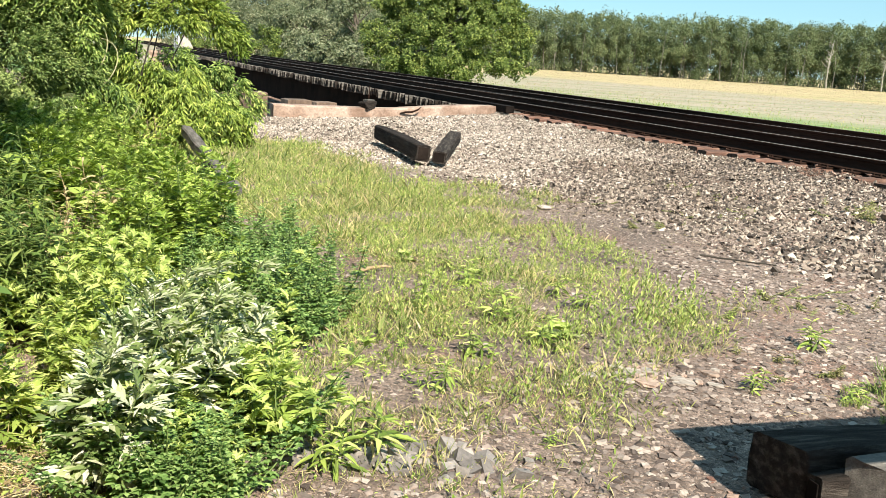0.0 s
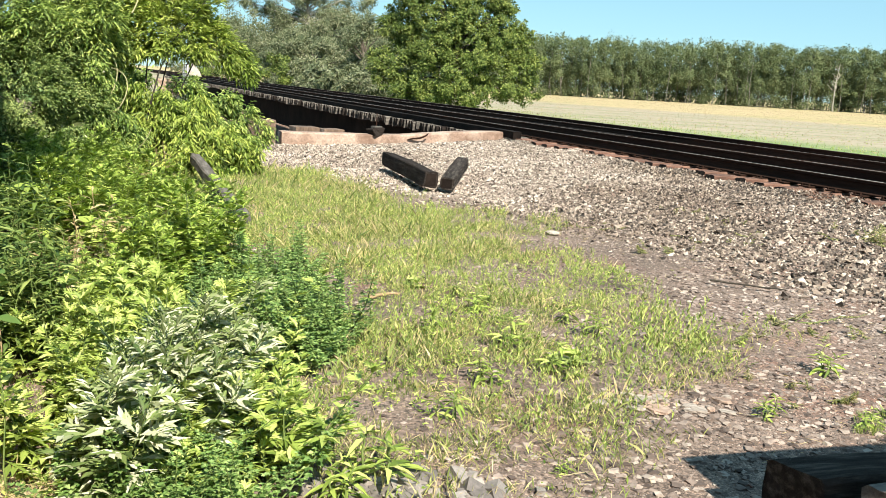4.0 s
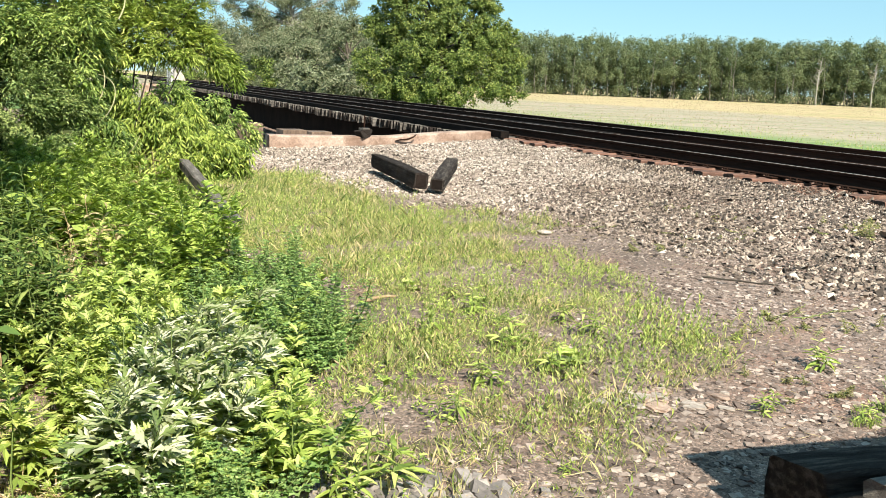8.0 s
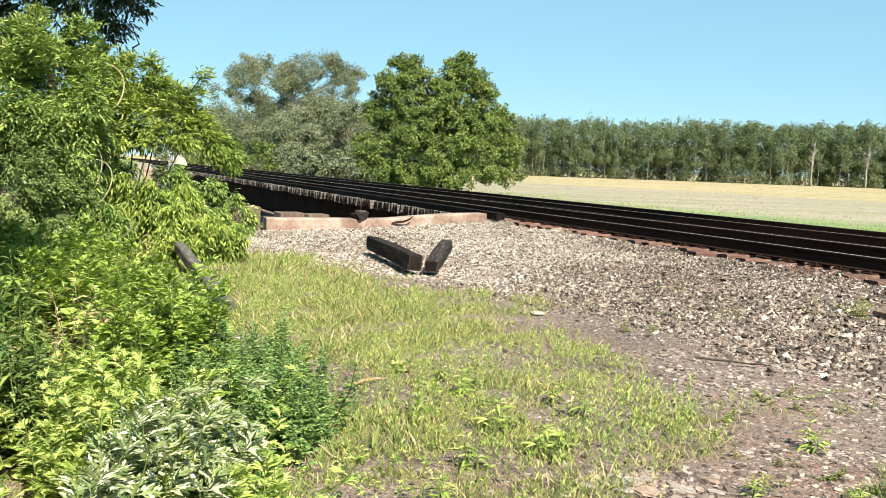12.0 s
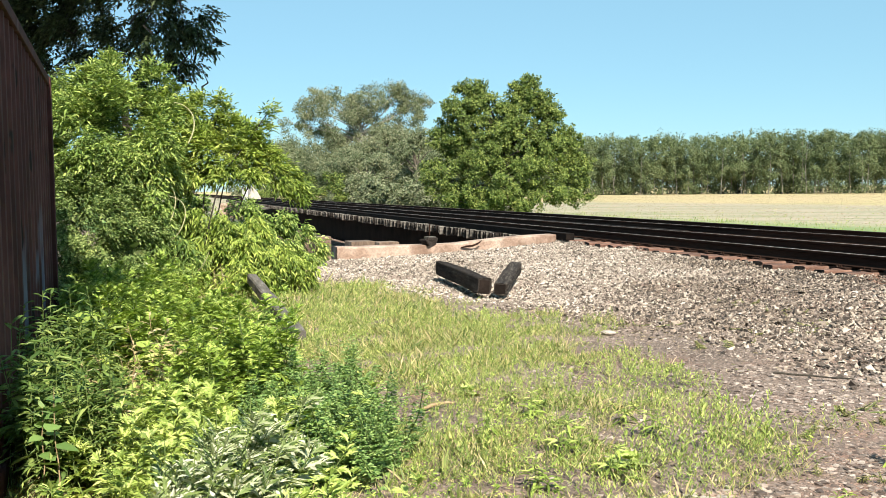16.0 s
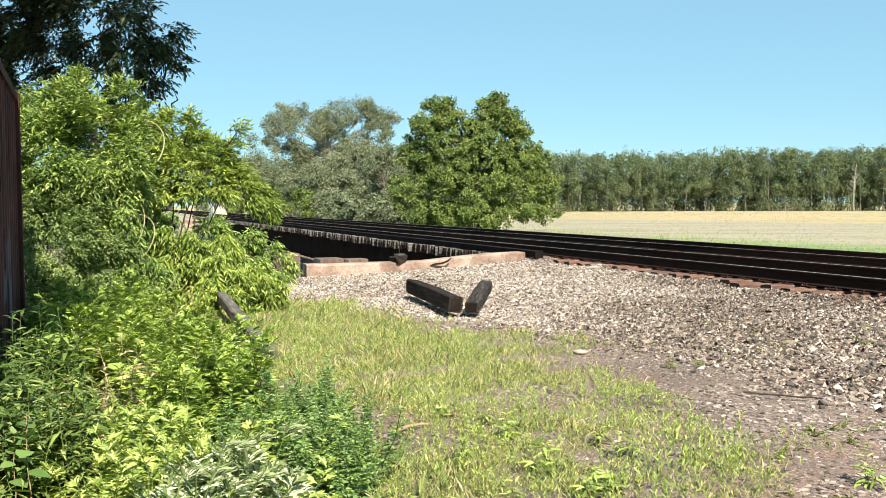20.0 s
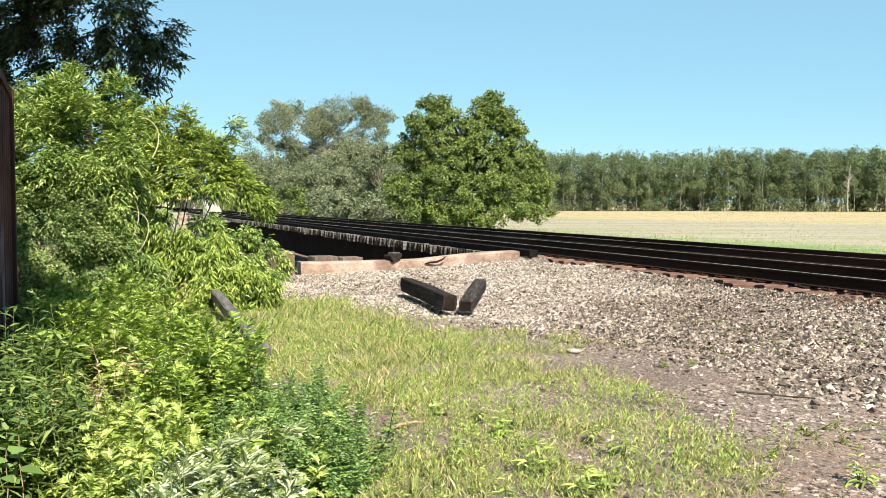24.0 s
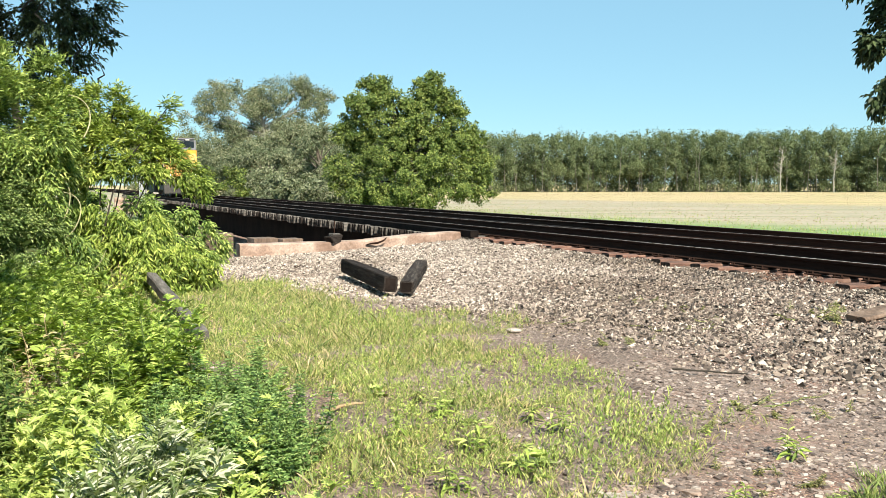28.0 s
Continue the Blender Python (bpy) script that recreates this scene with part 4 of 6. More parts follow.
def build_trees():
    rng = np.random.default_rng(21)
    # the broad green tree beyond the tracks
    blobs = np.array([(-3.4, 0, 2.3, 1.6), (-2.9, 0.5, 4.2, 1.4), (-2.3, -0.4, 6.2, 1.2), (-1.9, 0.2, 7.5, 0.85), (-0.9, 0.3, 6.6, 1.0), (1.9, 0.2, 6.6, 0.9), (-0.3, 0.3, 5.2, 1.4), (-1.2, -0.8, 3.2, 1.6), (1.0, 0, 6.5, 1.1), (1.2, 0.3, 7.7, 0.8),
        (2.4, 0.2, 5.6, 1.2), (3.3, 0.1, 3.9, 1.4), (4.0, -0.2, 2.8, 1.1), (1.5, -0.9, 3.5, 1.6), (0.3, -1.0, 1.8, 1.7), (2.8, -0.8, 1.5, 1.4), (-2.6, -0.8, 1.0, 1.3), (4.2, 0.0, 1.3, 0.9), (-0.3, 1.4, 4.0, 1.7), (2.0, 1.5, 4.4, 1.5),
        (0.2, -0.5, 6.2, 0.75), (0.3, -0.8, 5.2, 1.0), (0.9, -0.6, 5.6, 0.9), (-0.6, -0.8, 4.4, 1.1), (-1.5, -0.2, 5.6, 1.1), (-2.5, -0.2, 5.1, 1.0), (-1.3, -0.2, 6.9, 0.7), (-1.0, -1.0, 0.7, 1.2), (1.2, -1.0, 0.7, 1.2), (-3.6, 0.3, 5.3, 0.7), (3.7, 0.3, 4.9, 0.6),
        (-4.5, 0.1, 3.0, 0.55), (-4.0, 0.2, 5.0, 0.45), (-3.2, 0.1, 6.6, 0.5), (-2.5, 0.1, 7.6, 0.5), (-1.3, 0.0, 7.7, 0.45), (0.7, 0.1, 7.6, 0.45), (1.8, 0.1, 7.9, 0.5), (2.5, 0.1, 7.0, 0.55), (3.2, 0.0, 5.9, 0.5), (4.2, 0.1, 4.5, 0.5), (4.7, 0.0, 3.2, 0.55), (4.7, 0.1, 2.1, 0.5), (0.0, 0.2, 6.4, 0.6), (1.6, 0.0, 7.0, 0.75), (0.8, 0.1, 6.9, 0.6), (-2.0, 0.0, 6.9, 0.75), (2.6, 0.0, 6.3, 0.7), (-2.9, 0.0, 6.0, 0.7)]) * 1.13
    build_tree("tree", (0.85, 62.0, -0.45), blobs, 105000, 0.16, 0.6, M_LEAF_TREE, M_DARK_BARK, 0.2, rng, "broad bright green tree beyond the railway tracks", 0.2, 44, spread=(0.09, 0.28))
    # grey-green willows behind the bridge: bearing (degrees right of +y), distance, width, height
    for az, far, n, w, h, low, count, seed in ((-5.9, 105, 34, 10.5, 9.0, 0.05, 30000, 1), (-8.6, 112, 26, 9.0, 7.2, 0.05, 22000, 2), (-4.5, 88, 26, 8.0, 7.8, 0.05, 24000, 3), (-7.6, 96, 24, 9.5, 6.4, 0.05, 20000, 4),
            (-11.6, 175, 26, 18, 12.0, 0.1, 17000, 5), (-9.8, 150, 24, 16, 10.5, 0.05, 17000, 6), (-13.4, 230, 22, 30, 14.0, 0.05, 15000, 7)):
        r2 = np.random.default_rng(100 + seed)
        x, y = far * math.sin(radians(az)), far * math.cos(radians(az))
        k = far / 100
        build_tree("willow_tree", (x, y, -0.6), blobs_in(r2, n, w, h * low + 0.5, h * 0.93, 0.9 * k, 1.5 * k), count, 0.25 * k, 0.42, M_LEAF_WILLOW, M_PALE_BARK if seed < 3 else M_BARK, 0.2, r2, "grey-green willow tree behind the railway bridge", 0.4, 22, spread=(0.18, 0.45))
    # the tall willow: open upper boughs in two masses over a fuller middle, one bough reaching out
    r3 = np.random.default_rng(180)
    upper = [(-7.8, 14.4, 1.1), (-5.8, 15.1, 1.25), (-3.7, 15.2, 1.3), (-1.7, 14.6, 1.25), (-7.0, 13.2, 1.0), (-4.5, 13.4, 1.4), (-2.5, 12.8, 1.4), (-0.5, 13.2, 1.1), (-9.0, 13.6, 0.6), (-6.2, 15.9, 0.5), (-3.0, 16.2, 0.5),
        (-11.2, 11.7, 0.45), (-10.2, 11.8, 0.6), (-9.0, 11.6, 0.7), (-7.8, 11.0, 0.8), (-6.6, 10.2, 0.9),
        (0.7, 15.6, 1.1), (2.8, 16.0, 1.2), (4.8, 15.8, 1.2), (6.8, 15.4, 1.1), (8.6, 14.8, 1.0), (9.9, 14.4, 0.8), (1.5, 14.0, 1.1), (3.6, 14.4, 1.2), (5.6, 13.6, 1.0), (8.0, 13.2, 0.9), (-0.5, 12.0, 1.3), (4.4, 12.4, 0.7), (1.8, 12.0, 1.1), (7.6, 11.6, 0.8), (1.6, 16.6, 0.45), (5.6, 16.7, 0.45), (6.6, 14.3, 1.1), (8.4, 12.4, 0.9), (5.6, 11.8, 0.9), (2.9, 10.8, 1.3), (-8.4, 12.6, 0.8), (-1.0, 15.3, 0.9), (0.6, 13.2, 1.0)]
    middle = [(-5.4, 10.8, 1.4), (-3.7, 9.5, 1.6), (-1.7, 9.9, 1.6), (0.3, 9.5, 1.6), (-2.5, 7.5, 1.8), (-4.5, 7.5, 1.5), (0.0, 7.1, 1.8), (-6.2, 8.3, 1.1), (2.6, 8.2, 1.6), (4.6, 7.0, 1.7), (-1.0, 5.0, 2.0), (2.4, 5.2, 2.0), (-4.2, 4.8, 1.8), (-6.5, 5.8, 1.4), (5.5, 4.6, 1.8), (0.5, 2.6, 2.0), (-3.0, 2.6, 2.0), (4.0, 2.4, 2.0), (6.4, 9.8, 1.2), (8.0, 8.6, 1.2), (7.4, 6.4, 1.4)]
    boughs = np.array([(x + dx, r3.uniform(-2.2, 2.2), z + dz, r * 1.15) for x, z, r in upper + middle for dx, dz in ((0, 0), (r3.normal(0, 0.8), r3.normal(-0.15, 0.4)))])
    build_tree("willow_tree", (-18.5, 132.7, -0.6), boughs, 85000, 0.29, 0.42, M_LEAF_WILLOW, M_PALE_BARK, 0.34, r3, "tall grey-green willow tree with open boughs", 0.35, 16, spread=(0.28, 0.6), limbs=3, limb_r=0.3, fork_at=4.5)
    for az, far, w, h, seed in ((-9.2, 92, 6, 2.9, 1), (-7.0, 82, 6, 2.8, 2), (-11.0, 118, 8, 3.4, 3), (-4.2, 74, 5.0, 2.6, 4), (-12.4, 150, 11, 4.4, 5), (-5.6, 76, 5, 2.5, 6), (-2.2, 68, 4, 2.4, 7)):
        r2 = np.random.default_rng(140 + seed)
        x, y = far * math.sin(radians(az)), far * math.cos(radians(az))
        build_tree("bush", (x, y, -0.5), blobs_in(r2, 10, w, 0.5, h, 0.7, 1.2), 7000, 0.26, 0.5, M_LEAF_TREE if seed in (1, 3, 5) else M_LEAF_WILLOW, M_BARK, 0.08, r2, "rough green bush beside the far track", 0.3, 9)


build_trees()


def build_woods():
    """The far edge of the woodland beyond the field: one mass of trees."""
    rng = np.random.default_rng(31)
    quads, trunks = [], []
    n = 640
    ang = np.radians(np.linspace(-8, 36, n) + rng.normal(0, 0.06, n))
    far = 226 + rng.gamma(1.6, 8, n)
    for a, d in zip(ang, far):
        x, y = d * math.sin(a), d * math.cos(a)
        h = rng.normal(13.9, 0.8) + 0.06 * (d - 226)
        w = rng.uniform(3.0, 5.5)
        m = int(rng.integers(14, 22))
        k = rng.uniform(0, 1, m) ** 0.85
        wide = w / 2 * np.sqrt(np.clip(1.0 - (1.35 * k - 0.55) ** 2, 0.05, 1))
        turn, out = rng.uniform(0, 2 * np.pi, m), rng.uniform(0.35, 1.0, m)
        c = np.c_[wide * out * np.cos(turn), wide * out * np.sin(turn), h * (0.26 + 0.68 * k)]
        r = rng.uniform(0.55, 1.15, m)
        if rng.random() < 0.2 or d > 232:
            low = blobs_in(rng, 7, w * 1.4, 0.5, 3.0 if d < 232 else 8.0, 0.9, 1.7)
            c, r = np.concatenate([c, low[:, :3]]), np.r_[r, low[:, 3]]
        facing = unit(c - np.array([0, 0, h * 0.55]) * np.array([1, 1, 1.0])) * np.array([1, 1, 0.6])
        quads.append(clump_leaves(rng, c + np.array([x, y, -0.5]), r, 900 if d < 238 else 420, 0.35 if d < 238 else 0.55, 0.7, 0.35, 1.0, 0.35, outward=facing, lightward=0.3))
        if rng.random() < 0.55:
            continue
        lean = rng.normal(0, 0.5, 2)
        trunks.append(tube(bent((x, y, -0.7), (x + lean[0], y + lean[1], h * 0.75), rng, 0.25, 5), np.linspace(0.11, 0.05, 5), 5))
    tagged(new("woodland", quads_mesh("woodland", np.concatenate(quads), M_LEAF_WOOD)), "dense edge of green deciduous woodland beyond the field", "woodland", kind="stuff")
    v, f = tubes(trunks)
    tagged(new("woodland_trunk", mesh("woodland_trunk", v, f, M_WOOD_BARK, True)), "thin pale trunks of the far woodland", "woodland", kind="stuff")


build_woods()


def build_bare_trees():
    rng = np.random.default_rng(36)
    for x, y, h in ((86.0, 204.7, 10.5), (96.0, 200.2, 9.5)):
        tree = thing("bare_tree", pose(x, y, -0.6), "pale bare tree standing before the woodland", "tree", "bare trees")
        v, f = tube(bent((0, 0, -0.2), (0.4, 0, h), rng, 0.3, 8), np.linspace(0.17, 0.05, 8), 7)
        piece("trunk", mesh("trunk", v, f, M_PALE_BARK, True), tree)
        for k in range(16):
            z = h * rng.uniform(0.3, 0.92)
            a = rng.uniform(0, 6.28)
            r = rng.uniform(1.3, 3.0) * (1.2 - z / h)
            v, f = tube(bent((0.4 * z / h, 0, z), (r * math.cos(a), r * math.sin(a), z + r * 0.9), rng, 0.1, 6), np.linspace(0.08, 0.03, 6), 5)
            piece("limb", mesh("limb", v, f, M_PALE_BARK, True), tree)


build_bare_trees()


def compound_leaves(rng, pos, out, leaflets=5, length=0.085, width=0.34, stalk=0.16, droop=1.0):
    """Hanging compound leaves: pairs of narrow leaflets along a drooping stalk."""
    n = len(pos)
    way = unit(out + rng.normal(0, 0.35, (n, 3)) - np.array([0, 0, 0.35 * droop]))
    side = unit(np.cross(way, np.array([0, 0, 1.0])) + 1e-6)
    quads = []
    for k in range(leaflets):
        t = (k // 2 + 1) / ((leaflets + 1) // 2)
        sign = 0 if k == leaflets - 1 else (1 if k % 2 else -1)
        base = pos + way * (stalk * t * rng.uniform(0.85, 1.15, n))[:, None] - np.array([0, 0, 0.03 * t * t])
        w = unit(way * 0.75 + side * sign * 0.8 + rng.normal(0, 0.22, (n, 3)) - np.array([0, 0, 0.45 * droop]))
        L = length * rng.uniform(0.7, 1.3, n)
        quads.append(leaf_quads(base, w, unit(np.array([0, 0, 1.0]) + rng.normal(0, 0.4, (n, 3))), L, L * width, 0.25, 0.12))
    return np.concatenate(quads)


def build_shrub(name, base, blobs, count, leaf, rng, label, bark=None, thick=0.035, sub=14, tight=0.28, root=0.0, gaps=(), **leaf_kw):
    shrub = thing(name, pose(*base), label, "shrub")
    blobs = np.asarray(blobs, float)
    if root:
        v, f = tube(bent((0, 0, -0.2), (*blobs[:, :2].mean(0) * 0.6, np.median(blobs[:, 2]) * 0.75), rng, 0.1, 8), np.linspace(0.13, 0.05, 8), 8)
        piece("trunk", mesh("trunk", v, f, bark, True), shrub)
    for x, y, z, r in blobs[::1 if root else 3]:
        low = root * np.array([x, y, z]) + (1 - root) * np.array([x * 0.35, y * 0.35, -0.1])
        v, f = tube(bent(low, (x, y, z), rng, 0.15, 7), np.linspace(thick, 0.007, 7), 6)
        piece("stem", mesh("stem", v, f, bark or M_BARK, True), shrub)
    pick = rng.choice(len(blobs), count, p=blobs[:, 3] ** 2 / (blobs[:, 3] ** 2).sum())
    knots = sphere_dirs(rng, len(blobs) * sub).reshape(len(blobs), sub, 3) * rng.uniform(0.45, 0.95, (len(blobs), sub, 1))
    d = sphere_dirs(rng, count)
    centre = blobs[pick, :3] + knots[pick, rng.integers(0, sub, count)] * blobs[pick, 3:]
    pos = centre + d * (blobs[pick, 3:] * tight * rng.random((count, 1)) ** 0.5)
    pos[:, 2] = np.maximum(pos[:, 2], 0.05)
    for gx, gy, gz0, rx, rz in gaps:  # open windows between the boughs
        pos = pos[((pos[:, 0] + base[0] - gx) / rx) ** 2 + ((pos[:, 1] + base[1] - gy) / 1.2) ** 2 + ((pos[:, 2] + base[2] - gz0) / rz) ** 2 > 1]
    count = len(pos)
    out = unit(pos - np.median(blobs[:, :3], 0)) + sphere_dirs(rng, count) * 0.6
    piece("foliage", quads_mesh("foliage", compound_leaves(rng, pos, out, **leaf_kw), leaf), shrub)
    return shrub


def build_shrubs():
    rng = np.random.default_rng(41)
    right = [(0.3, 0.3, 2.3, 0.4), (0.7, 0.3, 2.05, 0.38), (1.1, 0.3, 1.98, 0.36), (1.5, 0.35, 1.82, 0.28), (1.8, 0.4, 1.62, 0.2), (1.95, 0.4, 1.5, 0.13), (1.25, 0.4, 2.15, 0.2), (1.5, 0.4, 2.02, 0.18), (0.9, 0.1, 1.68, 0.28), (1.3, 0.2, 1.6, 0.24), (0.5, 0.2, 1.7, 0.3), (0.1, 0.3, 1.95, 0.45),
        (0.15, 0.3, 2.65, 0.32), (0.55, 0.5, 2.62, 0.2), (0.95, 0.5, 2.45, 0.14), (1.61, 0.3, 2.56, 0.09), (1.53, 0.3, 2.33, 0.09), (1.38, 0.3, 2.26, 0.1), (0.92, 0.4, 2.66, 0.14), (1.06, 0.4, 2.4, 0.14), (1.2, 0.4, 2.3, 0.12), (0.75, 0.6, 2.35, 0.2), (0.2, 0.1, 0.75, 0.6), (0.7, 0.1, 0.8, 0.45), (1.15, 0.1, 0.78, 0.42), (1.45, 0.2, 0.7, 0.32), (1.8, 0.2, 0.5, 0.25), (1.35, 0.0, 0.4, 0.4), (1.75, 0.1, 0.4, 0.36), (2.1, 0.2, 0.42, 0.2), (0.8, 0.0, 0.35, 0.4), (0.3, 0.0, 0.3, 0.4), (0.2, 0.4, 1.1, 0.3)]
    build_shrub("box_elder_shrub", (-4.65, 12.6, 0.0), right, 12000, M_LEAF_SHRUB, rng, "bright yellow-green shrub with drooping compound leaves", bark=M_DARK_BARK, thick=0.014, sub=12, tight=0.38, droop=0.4, gaps=((-3.5, 12.85, 1.47, 0.58, 0.23),), length=0.085, stalk=0.15, width=0.28)
    crown = [(-0.6, 0, 2.3, 0.8), (0.2, -0.2, 2.75, 0.5), (0.3, 0.1, 2.1, 0.5), (-0.3, 0.2, 3.0, 0.35), (-0.9, 0.1, 2.7, 0.45), (-0.3, -0.3, 2.2, 0.6), (0.1, -0.5, 1.9, 0.4), (0.45, -0.4, 1.55, 0.3), (0.75, -0.4, 0.95, 0.3), (0.6, -0.3, 2.3, 0.25), (0.5, 0.0, 2.6, 0.2), (-0.2, 0.0, 3.2, 0.2)]
    build_shrub("box_elder_shrub", (-4.6, 11.6, -0.2), crown, 13000, M_LEAF_ELDER, rng, "tall yellow-green shrub growing against the container", thick=0.02, sub=14, tight=0.36, gaps=((-3.5, 11.4, 1.47, 0.5, 0.23), (-3.62, 11.4, 1.2, 0.25, 0.3)), droop=0.25, length=0.072, stalk=0.13, width=0.31)
    thicket = [(-0.9, -0.3, 1.5, 0.75), (-0.1, -0.6, 1.45, 0.7), (0.35, -0.4, 1.1, 0.45), (-0.8, -0.5, 0.7, 0.8), (0.2, -0.7, 0.6, 0.65), (-0.5, -0.5, 1.95, 0.45), (-1.0, -0.4, 2.1, 0.4), (0.15, -0.6, 1.75, 0.35)]
    build_shrub("thicket", (-4.6, 11.45, -0.2), thicket, 17000, M_LEAF_THICKET, rng, "dense dark green thicket of small leaves by the container", thick=0.012, sub=30, tight=0.24, gaps=((-3.5, 11.3, 1.46, 0.55, 0.24), (-3.62, 11.3, 1.2, 0.25, 0.3)), droop=0.0, length=0.045, stalk=0.09, width=0.42)
    # bare curved vines in the gap of the shrub
    vines = thing("vine", None, "pale bare vine stems looping through the shrub", "vine")
    for k, (x, z, r, turn0, turn1) in enumerate(((-3.95, 1.15, 0.22, -1.9, 1.6), (-3.75, 0.85, 0.34, 3.4, 6.0), (-4.15, 1.3, 0.3, -1.0, 1.2), (-3.85, 2.25, 0.26, -0.6, 1.5), (-4.25, 0.75, 0.3, -0.5, 2.0))):
        a = np.linspace(turn0, turn1, 16)
        line = np.c_[x + r * np.cos(a), np.full(16, 11.35) + 0.1 * np.sin(2 * a), z + 1.25 * r * np.sin(a)]
        v, f = tube(line, np.linspace(0.009, 0.005, 16), 6)
        piece("stem", mesh("stem", v, f, M_VINE, True), vines)
    # clumps from z 5 up lie out of view, added to shade those below
    dark = np.array([(-1.4, 0.4, 3.9, 0.8), (-0.7, 0.2, 4.1, 0.7), (0.0, 0.1, 4.2, 0.6), (0.5, 0.0, 3.95, 0.5), (0.95, -0.1, 3.8, 0.35), (0.6, 0.0, 3.35, 0.32), (0.3, 0.1, 3.0, 0.28), (0.95, -0.1, 2.5, 0.2), (1.15, -0.1, 2.4, 0.16), (0.6, -0.3, 2.85, 0.28), (1.15, -0.1, 3.95, 0.26), (1.2, -0.3, 3.6, 0.16), (1.0, -0.2, 3.3, 0.14), (0.8, -0.9, 4.3, 0.4), (1.5, -1.6, 4.5, 0.18), (0.4, -0.8, 4.5, 0.55), (0.6, -0.4, 3.7, 0.4), (-0.1, 0.3, 3.4, 0.55), (-1.0, 0.3, 3.3, 0.6), (-1.9, 0.2, 3.6, 0.8), (0.2, 0.4, 2.5, 0.45), (-0.6, 0.0, 5.0, 1.0), (0.5, -0.3, 4.7, 0.6),
        (-2.4, -0.4, 5.0, 1.4), (-1.0, -1.2, 6.0, 1.4), (0.6, -1.0, 5.4, 1.0), (-2.0, -3.5, 7.0, 1.6), (1.3, -2.6, 6.2, 1.0), (2.1, -2.9, 6.6, 0.9), (0.4, -2.4, 6.6, 1.2), (1.7, -2.2, 5.5, 0.7), (-0.4, -3.0, 7.2, 1.3), (2.6, -3.4, 7.0, 0.8), (-1.4, 0.4, 4.4, 0.7), (-2.2, 0.2, 4.4, 0.8), (-0.9, 0.2, 4.6, 0.6), (-1.9, 0.3, 3.9, 0.6)])
    # bark and leaf colours are darkened here to stand for shade
    build_shrub("shade_tree", (-5.3, 13.6, 0.0), dark, 18500, M_LEAF_SHADED, rng, "leafy tree overhanging the container, shade put into its dark leaves", bark=M_DARK_BARK, thick=0.016, root=0.85, sub=18, tight=0.2, droop=0.35, leaflets=7, length=0.075, stalk=0.2, width=0.45)
    # canopy added out of view to throw shade on the container
    over = np.array([(1.6, 0.2, 5.4, 1.1), (2.4, 1.2, 6.0, 1.2), (1.4, 2.2, 5.8, 1.2), (2.6, 2.8, 6.6, 1.2), (1.8, 4.0, 6.2, 1.2), (2.4, -0.8, 6.4, 1.1), (1.0, 1.0, 6.8, 1.3), (0.2, 3.0, 7.0, 1.3)])
    build_shrub("shade_tree", (-4.57, -0.6, 0.0), over, 3500, M_LEAF_SHADED, rng, "unseen leafy canopy added to shade the container", bark=M_DARK_BARK, thick=0.02, root=0.8, leaflets=7, length=0.14, stalk=0.24, width=0.5)
    build_shrub("bush", (-4.7, 17.3, 0.0), [(0, 0, 0.75, 0.6), (0.6, 0.2, 0.6, 0.55), (-0.6, 0.1, 0.95, 0.6), (1.1, 0.1, 0.4, 0.45), (-1.1, 0, 0.7, 0.6), (-1.7, 0, 0.9, 0.7), (0.2, -1.6, 0.45, 0.5), (-0.5, -1.8, 0.5, 0.55), (0.8, -1.5, 0.35, 0.4)], 9000, M_LEAF_ELDER, rng, "low green bush on the bank behind the shrub", length=0.09)
    # outer clumps lie out of view, added to shade the boughs
    hang = np.array([(0.0, 0.0, 5.0, 0.8), (0.5, 0.5, 6.2, 1.1), (0.0, 0.2, 3.9, 0.5), (0.1, -0.2, 2.8, 0.42), (0.8, -0.5, 4.2, 0.9), (1.0, 0.4, 2.6, 0.8), (1.5, -0.4, 5.4, 1.3), (1.8, -0.8, 3.6, 1.1), (2.0, -1.1, 6.6, 1.6), (2.8, -2.2, 6.0, 1.6), (2.6, -2.4, 7.6, 1.6), (0.9, -1.2, 7.6, 1.2), (2.4, -1.6, 4.4, 1.3)])
    build_shrub("shade_tree", (10.98, 19.9, -0.4), hang, 8000, M_LEAF_SHADED, rng, "leafy tree beyond the second track, shade put into its dark leaves", bark=M_DARK_BARK, thick=0.03, root=0.85, sub=26, tight=0.2, leaflets=5, length=0.16, stalk=0.24, width=0.6)


build_shrubs()


def lobed_leaf(rng, base, way, up, L, lobes=5, narrow=0.2, spread=0.95):
    """Deeply cut leaves: narrow pointed lobes fanned along a midrib."""
    n = len(base)
    way = unit(way)
    side = unit(np.cross(way, up))
    quads = [leaf_quads(base, way, up, L, L * narrow * 1.5, 0.1, 0.1)]
    for k in range(lobes - 1):
        sign, t = (1 if k % 2 else -1), 0.22 + 0.17 * (k // 2)
        b = base + way * (L * t)[:, None]
        w = unit(way * 0.8 + side * sign * spread + rng.normal(0, 0.12, (n, 3)))
        quads.append(leaf_quads(b, w, up, L * (0.62 - 0.11 * (k // 2)), L * narrow, 0.1, 0.08))
    return np.concatenate(quads)


